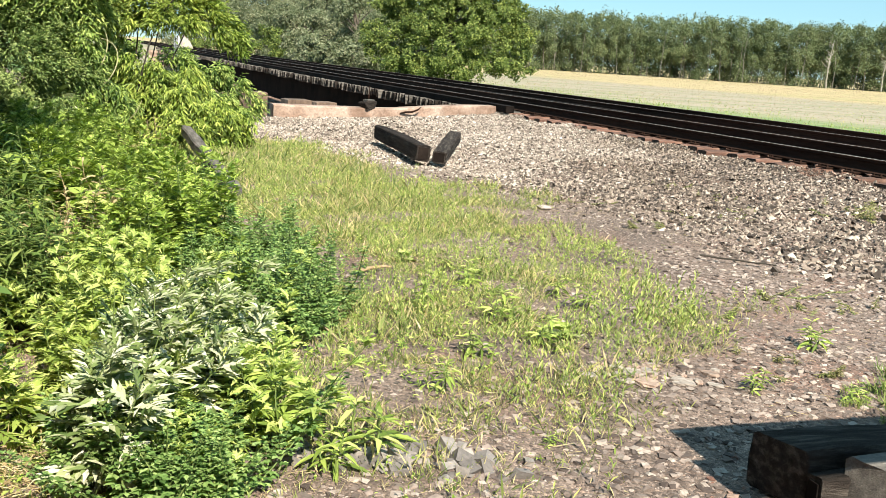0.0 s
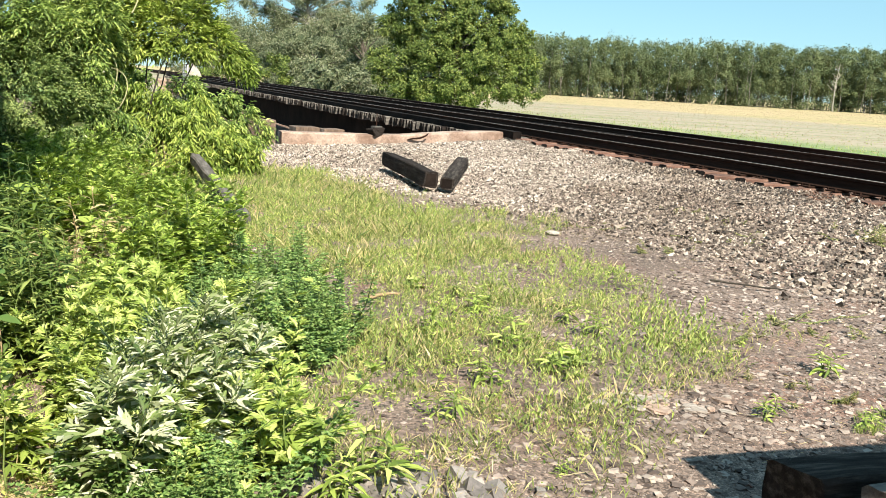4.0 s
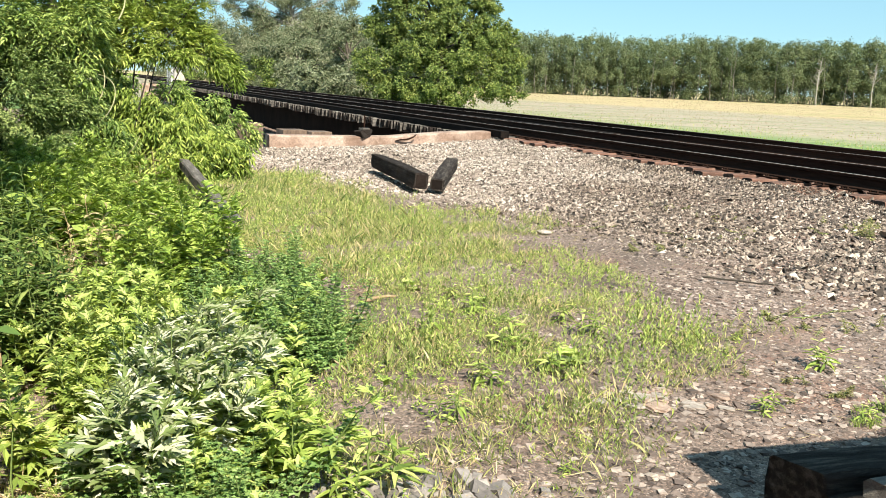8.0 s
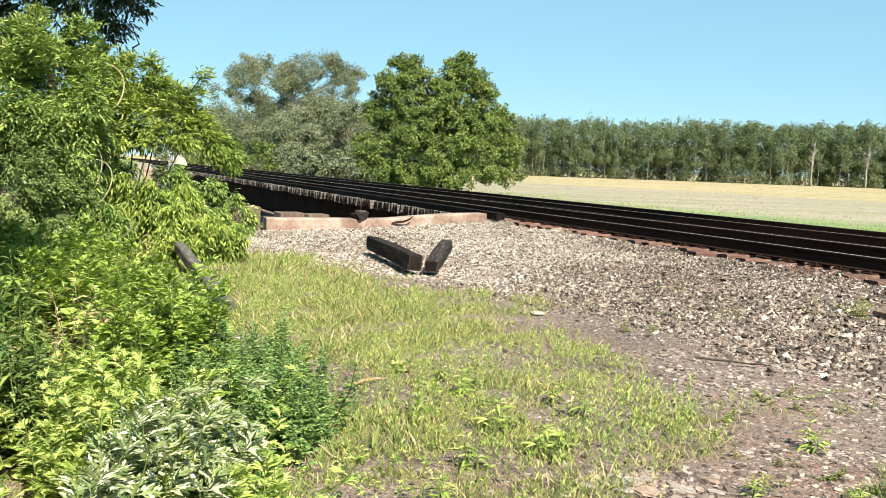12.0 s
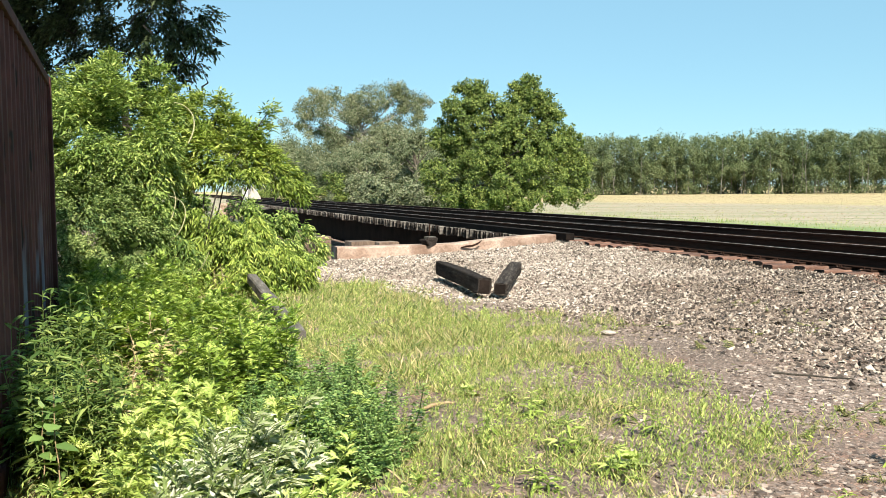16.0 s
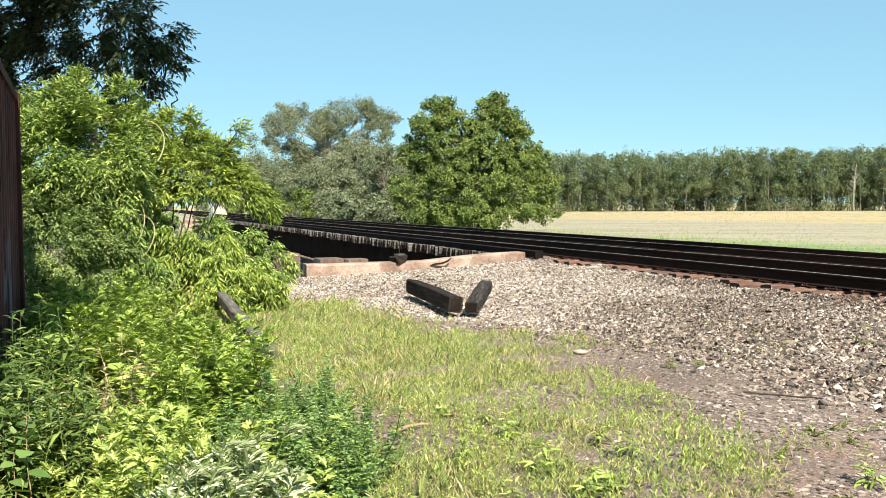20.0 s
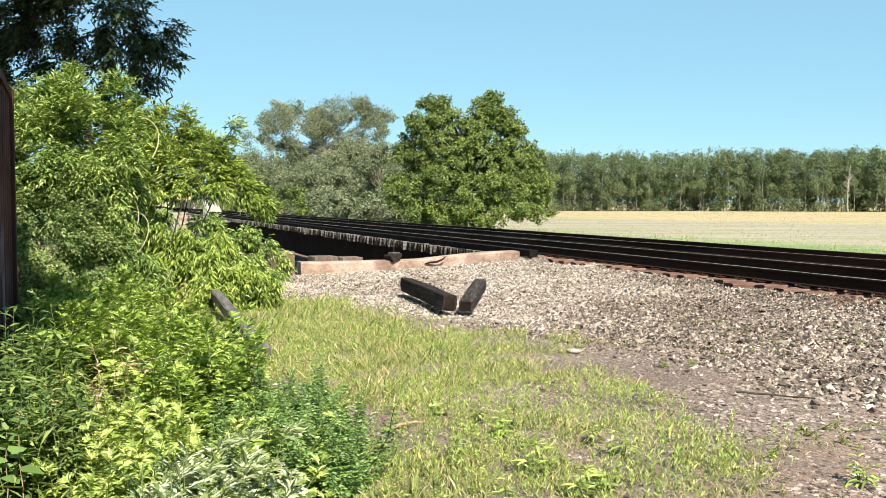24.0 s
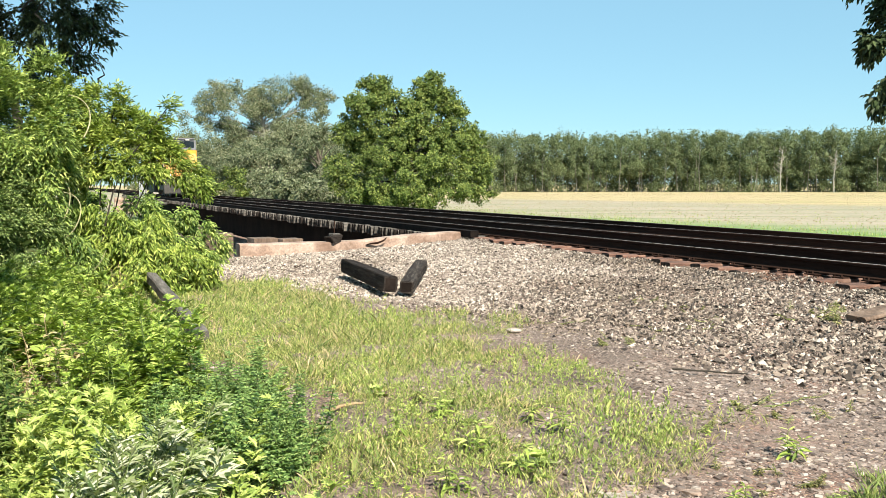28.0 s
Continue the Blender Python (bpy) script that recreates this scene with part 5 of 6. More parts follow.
def plant(name, stems, height, rng, leaf, label, spread=0.12, leaf_len=0.09, per=16, kind_of="lobed", lean=(0, 0), stem=None, narrow=0.2, lobes=5):
    """An upright herb: several stems with leaves all the way up."""
    ob = thing(name, None, label, "weed")
    quads = []
    for k in range(stems):
        a = np.r_[rng.normal(0, spread * 0.6, 2), -0.02]
        h = height * rng.uniform(0.65, 1.1)
        b = a + np.r_[rng.normal(0, spread, 2) + np.array(lean) * h, h]
        line = bent(a, b, rng, 0.02, 8)
        v, f = tube(line, np.linspace(0.005, 0.0018, 8), 5)
        piece("stem", mesh("stem", v, f, stem or M_STEM, True), ob)
        t = np.sort(rng.uniform(0.12, 1.0, per)) ** 0.8
        pos = np.stack([np.interp(t, np.linspace(0, 1, 8), line[:, c]) for c in range(3)], -1)
        ang = np.arange(per) * 2.4 + rng.uniform(0, 6)
        rise = np.interp(t, [0, 0.7, 1], [-0.15, 0.25, 0.9])
        way = np.stack([np.cos(ang), np.sin(ang), rise + rng.normal(0, 0.2, per)], -1) + np.r_[np.array(lean) * 1.7, 0]
        up = unit(np.array([0, 0, 1.0]) - 0.3 * way + rng.normal(0, 0.2, (per, 3)))
        L = leaf_len * rng.uniform(0.7, 1.2, per) * np.interp(t, [0, 0.4, 1], [0.8, 1.1, 0.55])
        if kind_of == "lobed":
            quads.append(lobed_leaf(rng, pos, way, up, L, lobes, narrow))
        elif kind_of == "lance":
            quads.append(leaf_hexes(pos, way, up, L * 1.35, L * 0.25, 0.2, 0.35))
        elif kind_of == "blade":
            quads.append(leaf_quads(pos * np.array([1, 1, 0.15]), way * np.array([0.35, 0.35, 0]) + np.array([0, 0, 1.0]), up, L * 2.0, L * 0.07, 0.1, 0.3))
        elif kind_of == "broad":
            quads.append(leaf_hexes(pos, way, up, L, L * 0.9, 0.03, 0.1, 0.2, 0.6, 0.85))
        else:
            for turn in (-1.0, 0.0, 1.0):
                c, s = math.cos(turn), math.sin(turn)
                w = np.stack([way[:, 0] * c - way[:, 1] * s, way[:, 0] * s + way[:, 1] * c, way[:, 2] * 0.5], -1)
                quads.append(leaf_quads(pos + unit(way) * 0.02, w, up, L * 0.6, L * 0.42, 0.1, 0.1))
    piece("leaves", quads_mesh("leaves", quads, leaf), ob)
    return ob


def plant_many(protos, spots, rng, size=(0.8, 1.2), turn=6.28):
    used = set()
    for n, (x, y, k) in enumerate(spots):
        proto = protos[n % len(protos)]
        s = rng.uniform(*size) * k
        m = Matrix.Translation((x, y, gz(x, y) - 0.01)) @ Matrix.Rotation(rng.uniform(-turn, turn), 4, "Z") @ Matrix.Rotation(rng.normal(0, 0.06), 4, "X")
        if proto.name in used:
            ob = copy_thing(proto, m)
        else:
            ob = proto
            ob.matrix_basis = m
            used.add(proto.name)
        ob.scale = (s, s, s)


def spots_in(rng, n, corners, gap):
    """Spots inside a convex outline (x, y), about gap apart; each with a size of 1."""
    c = np.array(corners, float)
    lo, hi = c.min(0), c.max(0)
    got = []
    for _ in range(n * 30):
        p = rng.uniform(lo, hi)
        e, f = np.roll(c, -1, 0) - c, p - c
        turn = e[:, 0] * f[:, 1] - e[:, 1] * f[:, 0]
        if (np.all(turn > 0) or np.all(turn < 0)) and all((p[0] - q[0]) ** 2 + (p[1] - q[1]) ** 2 > gap * gap for q in got):
            if math.hypot((p[0] + 2.22) / 0.28, (p[1] - 5.7) / 0.9) < 1:  # a trampled dead patch
                continue
            got.append((p[0], p[1], 1.0))
            if len(got) >= n:
                break
    return got


def build_weeds():
    rng = np.random.default_rng(51)
    g = "roadside weeds"
    mug = [plant("mugwort", 7, 0.62, rng, M_LEAF_SILVER if k == 0 else M_LEAF_MUGWORT, "wind-blown mugwort with silvery cut leaves" if k == 0 else "leafy green mugwort plant", 0.14, 0.185 if k == 0 else 0.15, 20, lean=(0.36, 0.0) if k == 0 else (0.12, 0.03), narrow=0.125 if k == 0 else 0.19, lobes=8 if k == 0 else 6) for k in range(3)]
    gold = [plant("goldenrod", 6, 0.85, rng, M_LEAF_GOLDENROD, "bright green goldenrod weeds", 0.16, 0.16, 24, narrow=0.18, lobes=6) for k in range(3)]
    lance = [plant("tall_weed", 5, 1.05, rng, M_LEAF_LANCE, "tall dark green weed with narrow leaves", 0.14, 0.15, 34, "lance") for k in range(2)]
    clover = [plant("sweet_clover", 8, 0.42, rng, M_LEAF_CLOVER, "blue-green sweet clover clump", 0.14, 0.055, 64, "clover") for k in range(3)]
    broad = [plant("burdock", 3, 0.6, rng, M_LEAF_MUGWORT, "weed with broad pale green leaves", 0.12, 0.16, 7, "broad") for k in range(2)]
    for ob in (*mug, *gold, *lance, *clover, *broad):
        ob["group"] = g
    plant_many(mug[:1], spots_in(rng, 8, [(-1.12, 2.9), (-0.95, 2.85), (-0.82, 3.1), (-0.88, 3.6), (-1.05, 3.8), (-1.22, 3.5)], 0.16), rng, (0.82, 1.0), 0.35)
    plant_many(mug[1:], spots_in(rng, 24, [(-1.15, 2.75), (-0.6, 2.7), (-0.5, 3.2), (-0.7, 3.85), (-1.5, 4.1), (-1.45, 3.5)], 0.16), rng, (0.5, 0.85))
    plant_many(mug[1:], spots_in(rng, 26, [(-1.75, 4.35), (-1.5, 4.1), (-0.9, 4.1), (-0.85, 4.5), (-1.5, 5.0), (-1.8, 4.9)], 0.2), rng, (0.65, 0.9))
    plant_many(gold, spots_in(rng, 90, [(-1.9, 5.2), (-1.5, 4.95), (-1.35, 6.2), (-1.8, 7.2), (-2.6, 8.7), (-4.05, 11.3), (-4.1, 9.8)], 0.24), rng, (0.5, 0.95))
    plant_many(lance, spots_in(rng, 26, [(-2.3, 4.5), (-1.95, 4.45), (-2.1, 5.3), (-2.6, 6.2), (-2.8, 5.6)], 0.18), rng, (0.6, 0.85))
    plant_many(gold, spots_in(rng, 34, [(-2.75, 6.3), (-2.5, 6.2), (-2.6, 7.5), (-3.6, 9.3), (-3.75, 8.9)], 0.2), rng, (0.75, 1.0))
    plant_many(clover, spots_in(rng, 36, [(-1.25, 4.7), (-0.7, 4.3), (-0.42, 4.7), (-0.92, 6.3), (-1.45, 6.5)], 0.17), rng, (0.75, 1.2))
    plant_many(clover, spots_in(rng, 7, [(-1.0, 2.7), (-0.6, 2.62), (-0.6, 2.9), (-0.95, 3.0)], 0.13), rng, (0.7, 1.0))
    plant_many(lance, spots_in(rng, 10, [(-2.05, 4.35), (-1.75, 4.25), (-1.9, 4.7), (-2.1, 4.7)], 0.13), rng, (0.5, 0.65))
    plant_many(broad, spots_in(rng, 9, [(-2.75, 5.9), (-2.4, 5.6), (-2.5, 6.4), (-3.0, 7.2)], 0.25), rng, (0.8, 1.2))
    milk = plant("milkweed", 3, 0.95, rng, M_LEAF_SILVER, "milkweed with large soft grey-green leaves", 0.1, 0.2, 11, "broad")
    plant_many([milk], [(-4.3, 10.9, 1.0), (-4.5, 10.5, 0.95), (-4.0, 10.6, 0.9), (-4.6, 10.95, 1.0)], rng)
    big = plant("grape_vine", 1, 0.62, rng, M_LEAF_CLOVER, "young vine with a few large pale leaves by the container", 0.05, 0.105, 11, "broad", stem=M_TWIG)
    plant_many([big], [(-2.0, 4.08, 1.0), (-2.12, 4.2, 0.85)], rng)


build_weeds()


def build_grass():
    """Low grass and herbs between the weeds and the gravel."""
    rng = np.random.default_rng(61)
    x, y = scatter(rng, 1100000, (-5, 4.5), (2.4, 18))
    thick = patchy(x, y, 0.55, 12) * 0.6 + patchy(x, y, 0.16, 13) * 0.6
    keep = in_view(x, y, 18) & (rng.random(len(x)) < grass_amount(x, y) * np.clip(8 / np.hypot(x, y), 0.35, 1) * np.clip(4.5 * thick - 1.9, 0.04, 1))
    x, y, thick = x[keep], y[keep], thick[keep]
    n = len(x)
    base = np.stack([x, y, ground_z(x, y) - 0.005], -1)
    way = np.stack([rng.normal(0, 0.6, n), rng.normal(0, 0.6, n), np.ones(n)], -1)
    L = rng.gamma(3.0, 0.0115, n).clip(0.012, 0.14) * (0.4 + 1.2 * thick) * np.interp(np.hypot(x, y), [4, 8, 14], [1.0, 1.3, 1.7])
    blades = leaf_quads(base, way, unit(rng.normal(size=(n, 3))), L, 0.0016 + L * rng.uniform(0.025, 0.07, n), 0.1, 0.15)
    tagged(new("grass", quads_mesh("grass", blades, M_GRASS)), "short patchy green grass and moss", "grass", kind="stuff")
    # broad-leaved seedlings and rosettes
    x, y = scatter(rng, 7000, (-4, 4.5), (2.5, 14))
    keep = in_view(x, y, 14) & (rng.random(len(x)) < grass_amount(x, y) * np.clip(2.4 * patchy(x, y, 0.5, 15) - 0.6, 0.02, 1))
    x, y = x[keep], y[keep]
    quads = []
    for xx, yy in zip(x, y):
        k = rng.integers(6, 13)
        h = rng.uniform(0.02, 0.13)
        ang, t = rng.uniform(0, 6.28, k), rng.random(k)
        pos = np.stack([np.full(k, xx), np.full(k, yy), gz(xx, yy) + h * t], -1) + rng.normal(0, 0.008, (k, 3))
        way = np.stack([np.cos(ang), np.sin(ang), rng.uniform(0.2, 0.9, k)], -1)
        L = rng.uniform(0.012, 0.036, k)
        quads.append(leaf_quads(pos, way, np.tile((0, 0, 1.0), (k, 1)), L, L * rng.uniform(0.25, 0.5), 0.2, 0.15))
    tagged(new("seedlings", quads_mesh("seedlings", np.concatenate(quads), M_LEAF_GOLDENROD)), "bright green broad-leaved seedlings in the grass", "seedlings", kind="stuff")
    # small upright herbs: straight stems set with short leaves
    x, y = scatter(rng, 38000, (-4, 4.5), (2.5, 15))
    near = np.clip(9 / np.hypot(x, y), 0.4, 1.0)
    keep = in_view(x, y, 15) & (rng.random(len(x)) < near * grass_amount(x, y) * np.clip(3.4 * patchy(x, y, 0.45, 18) * (0.4 + patchy(x, y, 1.4, 19)) - 0.75, 0.03, 1))
    x, y = x[keep], y[keep]
    m, k = len(x), 9
    tall = rng.gamma(4.0, 0.017, m).clip(0.02, 0.16) * (0.75 + 0.8 * step(0.45, 0.75, patchy(x, y, 0.7, 23)) * step(7.6, 6.2, y))
    t = np.tile(np.linspace(0.15, 1.0, k), m)
    lean = np.repeat(rng.normal(0, 0.2, (m, 2)), k, 0)
    height = np.repeat(tall, k) * t
    pos = np.c_[np.repeat(x, k) + lean[:, 0] * height, np.repeat(y, k) + lean[:, 1] * height, np.repeat(ground_z(x, y), k) + height]
    turn = np.tile(np.arange(k) * 2.4, m) + np.repeat(rng.uniform(0, 6.28, m), k)
    way = np.c_[np.cos(turn), np.sin(turn), 0.7 + 1.3 * t]
    L = np.repeat((0.010 + 0.17 * tall) * np.interp(np.hypot(x, y), [4, 8, 14], [1.0, 1.25, 1.6]), k) * rng.uniform(0.7, 1.3, m * k)
    tagged(new("herbs", quads_mesh("herbs", leaf_quads(pos, way, np.tile((0, 0, 1.0), (m * k, 1)), L, L * 0.24, 0.2, 0.1), M_HERB)), "low yellow-green herbs standing thick in the grass", "herbs", kind="stuff")
    # dead stalks and straw
    x, y = scatter(rng, 52000, (-4, 5), (2.4, 13))
    P, s = to_ps(x, y)
    keep = in_view(x, y, 13) & (P < 5) & (rng.random(len(x)) < np.clip(1.6 * patchy(x, y, 0.7, 17) - 0.55, 0.02, 0.6) * (0.35 + 0.65 * grass_amount(x, y)))
    x, y = x[keep], y[keep]
    n = len(x)
    base = np.stack([x, y, ground_z(x, y) + 0.012], -1)
    way = np.stack([rng.normal(0, 1, n), rng.normal(0, 1, n), np.abs(rng.normal(0, 0.12, n))], -1)
    k = 2600  # thick dead grass in the trampled patch and under the weeds' edge
    dx, dy = np.r_[rng.normal(-2.25, 0.12, k), rng.normal(-1.32, 0.1, 500)], np.r_[rng.normal(5.95, 0.5, k), rng.normal(2.95, 0.2, 500)]
    base = np.concatenate([base, np.stack([dx, dy, ground_z(dx, dy) + rng.uniform(0, 0.06, len(dx))], -1)])
    way = np.concatenate([way, np.stack([rng.normal(0, 0.7, len(dx)), rng.normal(0, 0.7, len(dx)), np.r_[rng.uniform(0.1, 1.6, k), rng.uniform(0, 0.2, 500)]], -1)])
    n = len(base)
    L = rng.gamma(4, 0.025, n).clip(0.03, 0.3)
    L[:-len(dx)] *= 0.5
    tagged(new("straw", quads_mesh("straw", leaf_quads(base, way, np.tile((0, 0, 1.0), (n, 1)), L, 0.0025 + 0.015 * L, 0.3), M_STRAW)), "dry straw and dead stalks on the ground", "straw", kind="stuff")


build_grass()


def build_field_grass():
    """Tall green verge beyond the second track, and tufts of stubble out in the field."""
    rng = np.random.default_rng(66)
    n = 70000
    P, s = 17.6 + rng.gamma(2.0, 2.2, n), rng.uniform(4, 85, n)
    x, y = P * ACROSS[0] + s * ALONG[0], P * ACROSS[1] + s * ALONG[1]
    keep = in_view(x, y, 95) & (rng.random(n) < patchy(x, y, 2.2, 41) * np.interp(s, [4, 30, 60, 85], [1, 0.9, 0.5, 0.25]))
    x, y = x[keep], y[keep]
    m = len(x)
    way = np.stack([rng.normal(0, 0.22, m), rng.normal(0, 0.22, m), np.ones(m)], -1)
    L = rng.uniform(0.08, 0.26, m)
    face = np.stack([rng.normal(-0.2, 0.5, m), rng.normal(-0.9, 0.4, m), np.zeros(m)], -1)
    tagged(new("verge_grass", quads_mesh("verge_grass", leaf_quads(np.stack([x, y, ground_z(x, y) - 0.02], -1), way, face, L, 0.014 + 0.04 * L, 0.1, 0.1), M_LEAF_VERGE)), "tall bright green grass on the verge beyond the tracks", "grass", kind="stuff")
    n = 42000
    r, az = rng.uniform(35, 222, n), np.radians(rng.uniform(-6, 34, n))
    x, y = r * np.sin(az), r * np.cos(az)
    P, s = to_ps(x, y)
    row = 0.5 + 0.5 * np.sin((0.80 * x + 0.60 * y) * 2.1 + 3 * patchy(x, y, 9, 44))
    keep = (P > 19) & (rng.random(n) < np.clip(0.15 + 1.3 * row * patchy(x, y, 5.0, 42), 0, 1))
    x, y, r = x[keep], y[keep], r[keep]
    m = len(x)
    way = np.stack([rng.normal(0, 0.3, m), rng.normal(0, 0.3, m), np.ones(m)], -1)
    L = rng.uniform(0.04, 0.11, m)
    face = np.stack([rng.normal(-0.2, 0.4, m), rng.normal(-0.9, 0.3, m), np.zeros(m)], -1)
    green = rng.random(m) < np.interp(r, [40, 80, 120], [0.3, 0.08, 0.0])
    quads = leaf_quads(np.stack([x, y, ground_z(x, y) - 0.02], -1), way, face, L, 0.03 + 0.0005 * r, 0.1, 0.1)
    tagged(new("stubble", quads_mesh("stubble", quads[~green], M_STUBBLE)), "dry pale stubble in the far field", "stubble", kind="stuff")
    tagged(new("field_weeds", quads_mesh("field_weeds", quads[green], M_LEAF_VERGE)), "green tufts growing in rows through the field", "grass", kind="stuff")


build_field_grass()


# ---- small things on the bank ----
def build_details():
    rng = np.random.default_rng(71)
    # dark timber half hidden in the weeds
    lay_timber((-3.05, 11.9, 0.28), (-1.78, 8.75, 0.02), 0.13, 0.13, 201, "old grey timber sloping out of the weeds", plates=False, material=M_BRIDGE_TIE)
    # fallen sticks
    for a, b, r, label in (((2.22, 7.24, 0.045), (2.74, 7.0, 0.045), 0.009, "thin dark stick lying on the gravel"), ((-0.40, 6.14, 0.02), (-0.2, 6.27, 0.03), 0.014, "short pale stick lying in the grass")):
        stick = thing("stick", None, label, "stick")
        v, f = tube(bent(a, b, rng, 0.012, 9), np.linspace(r, r * 0.6, 9), 7)
        piece("wood", mesh("wood", v, f, M_DARK_BARK if r < 0.013 else M_TWIG, True), stick)
    # pale flat stone
    bm = bmesh.new()
    bmesh.ops.create_icosphere(bm, subdivisions=2, radius=0.06)
    for v in bm.verts:
        v.co = Vector((v.co.x * 1.35, v.co.y * 0.9, v.co.z * 0.4)) * (1 + 0.25 * noise.noise(v.co * 14))
    pale = tagged(new("stone", from_bm("stone", bm, M_WHITE_STONE)), "pale flat stone lying on the gravel", "stone")
    pale.location = (1.22, 9.36, 0.03)
    # broken concrete patch
    bits = thing("broken_concrete", None, "crumbled pale and orange concrete fragments", "rubble")
    for k in range(60):
        x, y = rng.normal(1.12, 0.17), rng.normal(4.36, 0.09)
        bm = rod_bm((0, 0, -0.006), (0, 0, rng.uniform(0.002, 0.007)), rng.gamma(4, 0.0062), sides=int(rng.integers(5, 8)))
        for v in bm.verts:
            v.co = Vector((v.co.x * rng.uniform(0.7, 1.4), v.co.y * rng.uniform(0.6, 1.1), v.co.z))
        part("fragment", bm, M_CONCRETE if k % 5 < 2 else M_WHITE_STONE, bits, m=pose(x, y, gz(x, y) + 0.009, rng.uniform(-4, 4), rng.uniform(-4, 4), rng.uniform(0, 360)))
    # dark lump with a rod on the wing wall, and a bent strip beside it
    lump = thing("marker_block", along_pose(5.62, WALL_S + 0.12, 0.26, 20), "dark rough block with an upright iron rod on the wall", "block")
    bm = box_bm((0.25, 0.25, 0.18), (0, 0, 0.09), 0.03)
    for v in bm.verts:
        v.co += Vector((noise.noise(v.co * 9), noise.noise(v.co * 9 + Vector((5, 0, 0))), noise.noise(v.co * 9 + Vector((0, 5, 0))))) * 0.07
    part("block", bm, M_BLACK_TIMBER, lump)
    part("cap", box_bm((0.2, 0.16, 0.05), (0.02, -0.02, 0.19), 0.015), M_BRIDGE_TIE, lump)
    part("rod", rod_bm((0.06, 0.05, 0.2), (0.07, 0.05, 0.48), 0.012), M_RAIL, lump)
    strip = thing("metal_strip", along_pose(6.5, WALL_S - 0.12, 0.2, -20), "bent rusty metal strip lying by the wall", "metal strip")
    v, f = tube([(-0.22, 0, 0.02), (-0.1, 0, 0.05), (0.03, 0, 0.06), (0.15, 0.02, 0.11), (0.22, 0.05, 0.17)], [0.012, 0.022, 0.024, 0.018, 0.01], 6)
    piece("strip", mesh("strip", v, f, M_RAIL, True), strip)
    lay_board = thing("board", pose(4.78, 8.95, gz(4.78, 8.95) + 0.03, 4, -6, 25), "dark flat board lying on the ballast", "board")
    piece("plank", timber_data("plank", 0.62, 0.24, 0.045, M_POST, 205), lay_board)
    # low tufts of weeds on the stones
    tufts = [(1.71, 10.03, 1.0, 0), (1.45, 10.1, 0.8, 0), (1.95, 9.95, 0.8, 0), (2.13, 8.52, 1.0, 1), (2.35, 8.6, 0.7, 0), (2.92, 9.04, 1.1, 0), (3.1, 9.1, 0.8, 0), (1.74, 5.55, 1.1, 1), (1.95, 5.7, 0.9, 0), (2.15, 5.85, 1.0, 0), (2.45, 6.35, 1.0, 0), (2.3, 6.2, 0.8, 0), (4.47, 9.29, 1.6, 1), (4.35, 9.2, 1.2, 1), (2.71, 5.88, 1.1, 1), (3.0, 11.0, 0.7, 1), (2.1, 7.6, 0.6, 0), (3.3, 10.2, 0.7, 1), (2.0, 4.6, 0.8, 1)]
    proto = [plant("weed_tuft", 8, 0.055 if k == 0 else 0.10, rng, M_TUFT, "low yellow-green weeds growing through the gravel", 0.2, 0.03, 60, "lance") for k in range(2)]
    for p in proto:
        p["group"] = "weeds in the gravel"
    for kind in (0, 1):
        plant_many([proto[kind]], [(x, y, k) for x, y, k, q in tufts if q == kind], rng, (0.9, 1.2))
    single = [plant("young_weed", 3, 0.17, rng, M_LEAF_MUGWORT, "single leafy weed standing in bare gravel", 0.03, 0.075, 12, "lance") for k in range(2)]
    plant_many(single, [(2.2, 4.95, 1.1), (1.62, 4.2, 0.7), (2.05, 4.12, 0.7), (0.71, 4.66, 0.9), (0.62, 4.75, 0.8), (0.1, 3.95, 1.0), (0.3, 4.5, 1.1), (-0.15, 3.25, 1.3), (-0.3, 3.1, 1.1), (0.55, 3.45, 0.4), (0.9, 5.8, 1.0), (1.0, 5.5, 1.1), (0.3, 5.9, 1.0), (0.0, 5.4, 1.0), (0.2, 6.4, 0.9), (0.5, 5.1, 1.0)], rng, (0.9, 1.15))
    rosette = plant("burdock", 2, 0.08, rng, M_LEAF_MUGWORT, "low rosette of broad pale leaves in the grass", 0.02, 0.09, 8, "broad")
    plant_many([rosette], [(0.79, 4.88, 1.0), (-0.1, 6.6, 0.8)], rng)
    edge = plant("grass_tuft", 14, 0.12, rng, M_LEAF_VERGE, "thick tuft of green grass beside the timbers", 0.14, 0.07, 22, "blade")
    plant_many([edge], [(2.35, 4.12, 1.2), (2.5, 4.18, 1.1), (2.2, 4.05, 0.9), (2.65, 4.22, 1.2), (2.8, 4.3, 1.2)], rng)
    # dead bracken-brown stalks among the weeds
    dead = plant("dead_weed", 7, 0.6, rng, M_STRAW, "dead tan weed stalks among the green", 0.15, 0.09, 14, "lance", stem=M_TWIG)
    plant_many([dead], [(-2.55, 6.7, 1.0), (-2.4, 6.9, 0.9), (-2.65, 6.9, 1.0), (-2.3, 6.6, 0.7), (-3.3, 11.4, 1.0), (-2.5, 6.5, 0.6), (-2.2, 5.6, 0.9), (-2.15, 5.9, 1.0), (-2.3, 5.35, 0.8), (-2.3, 6.15, 1.0)], rng)


M_WHITE_STONE = surface("pale_rubble", [(0.3, (0.32, 0.265, 0.225)), (0.7, (0.48, 0.42, 0.37))], 6.0, 40, rough=0.92, bump=0.4)
build_details()


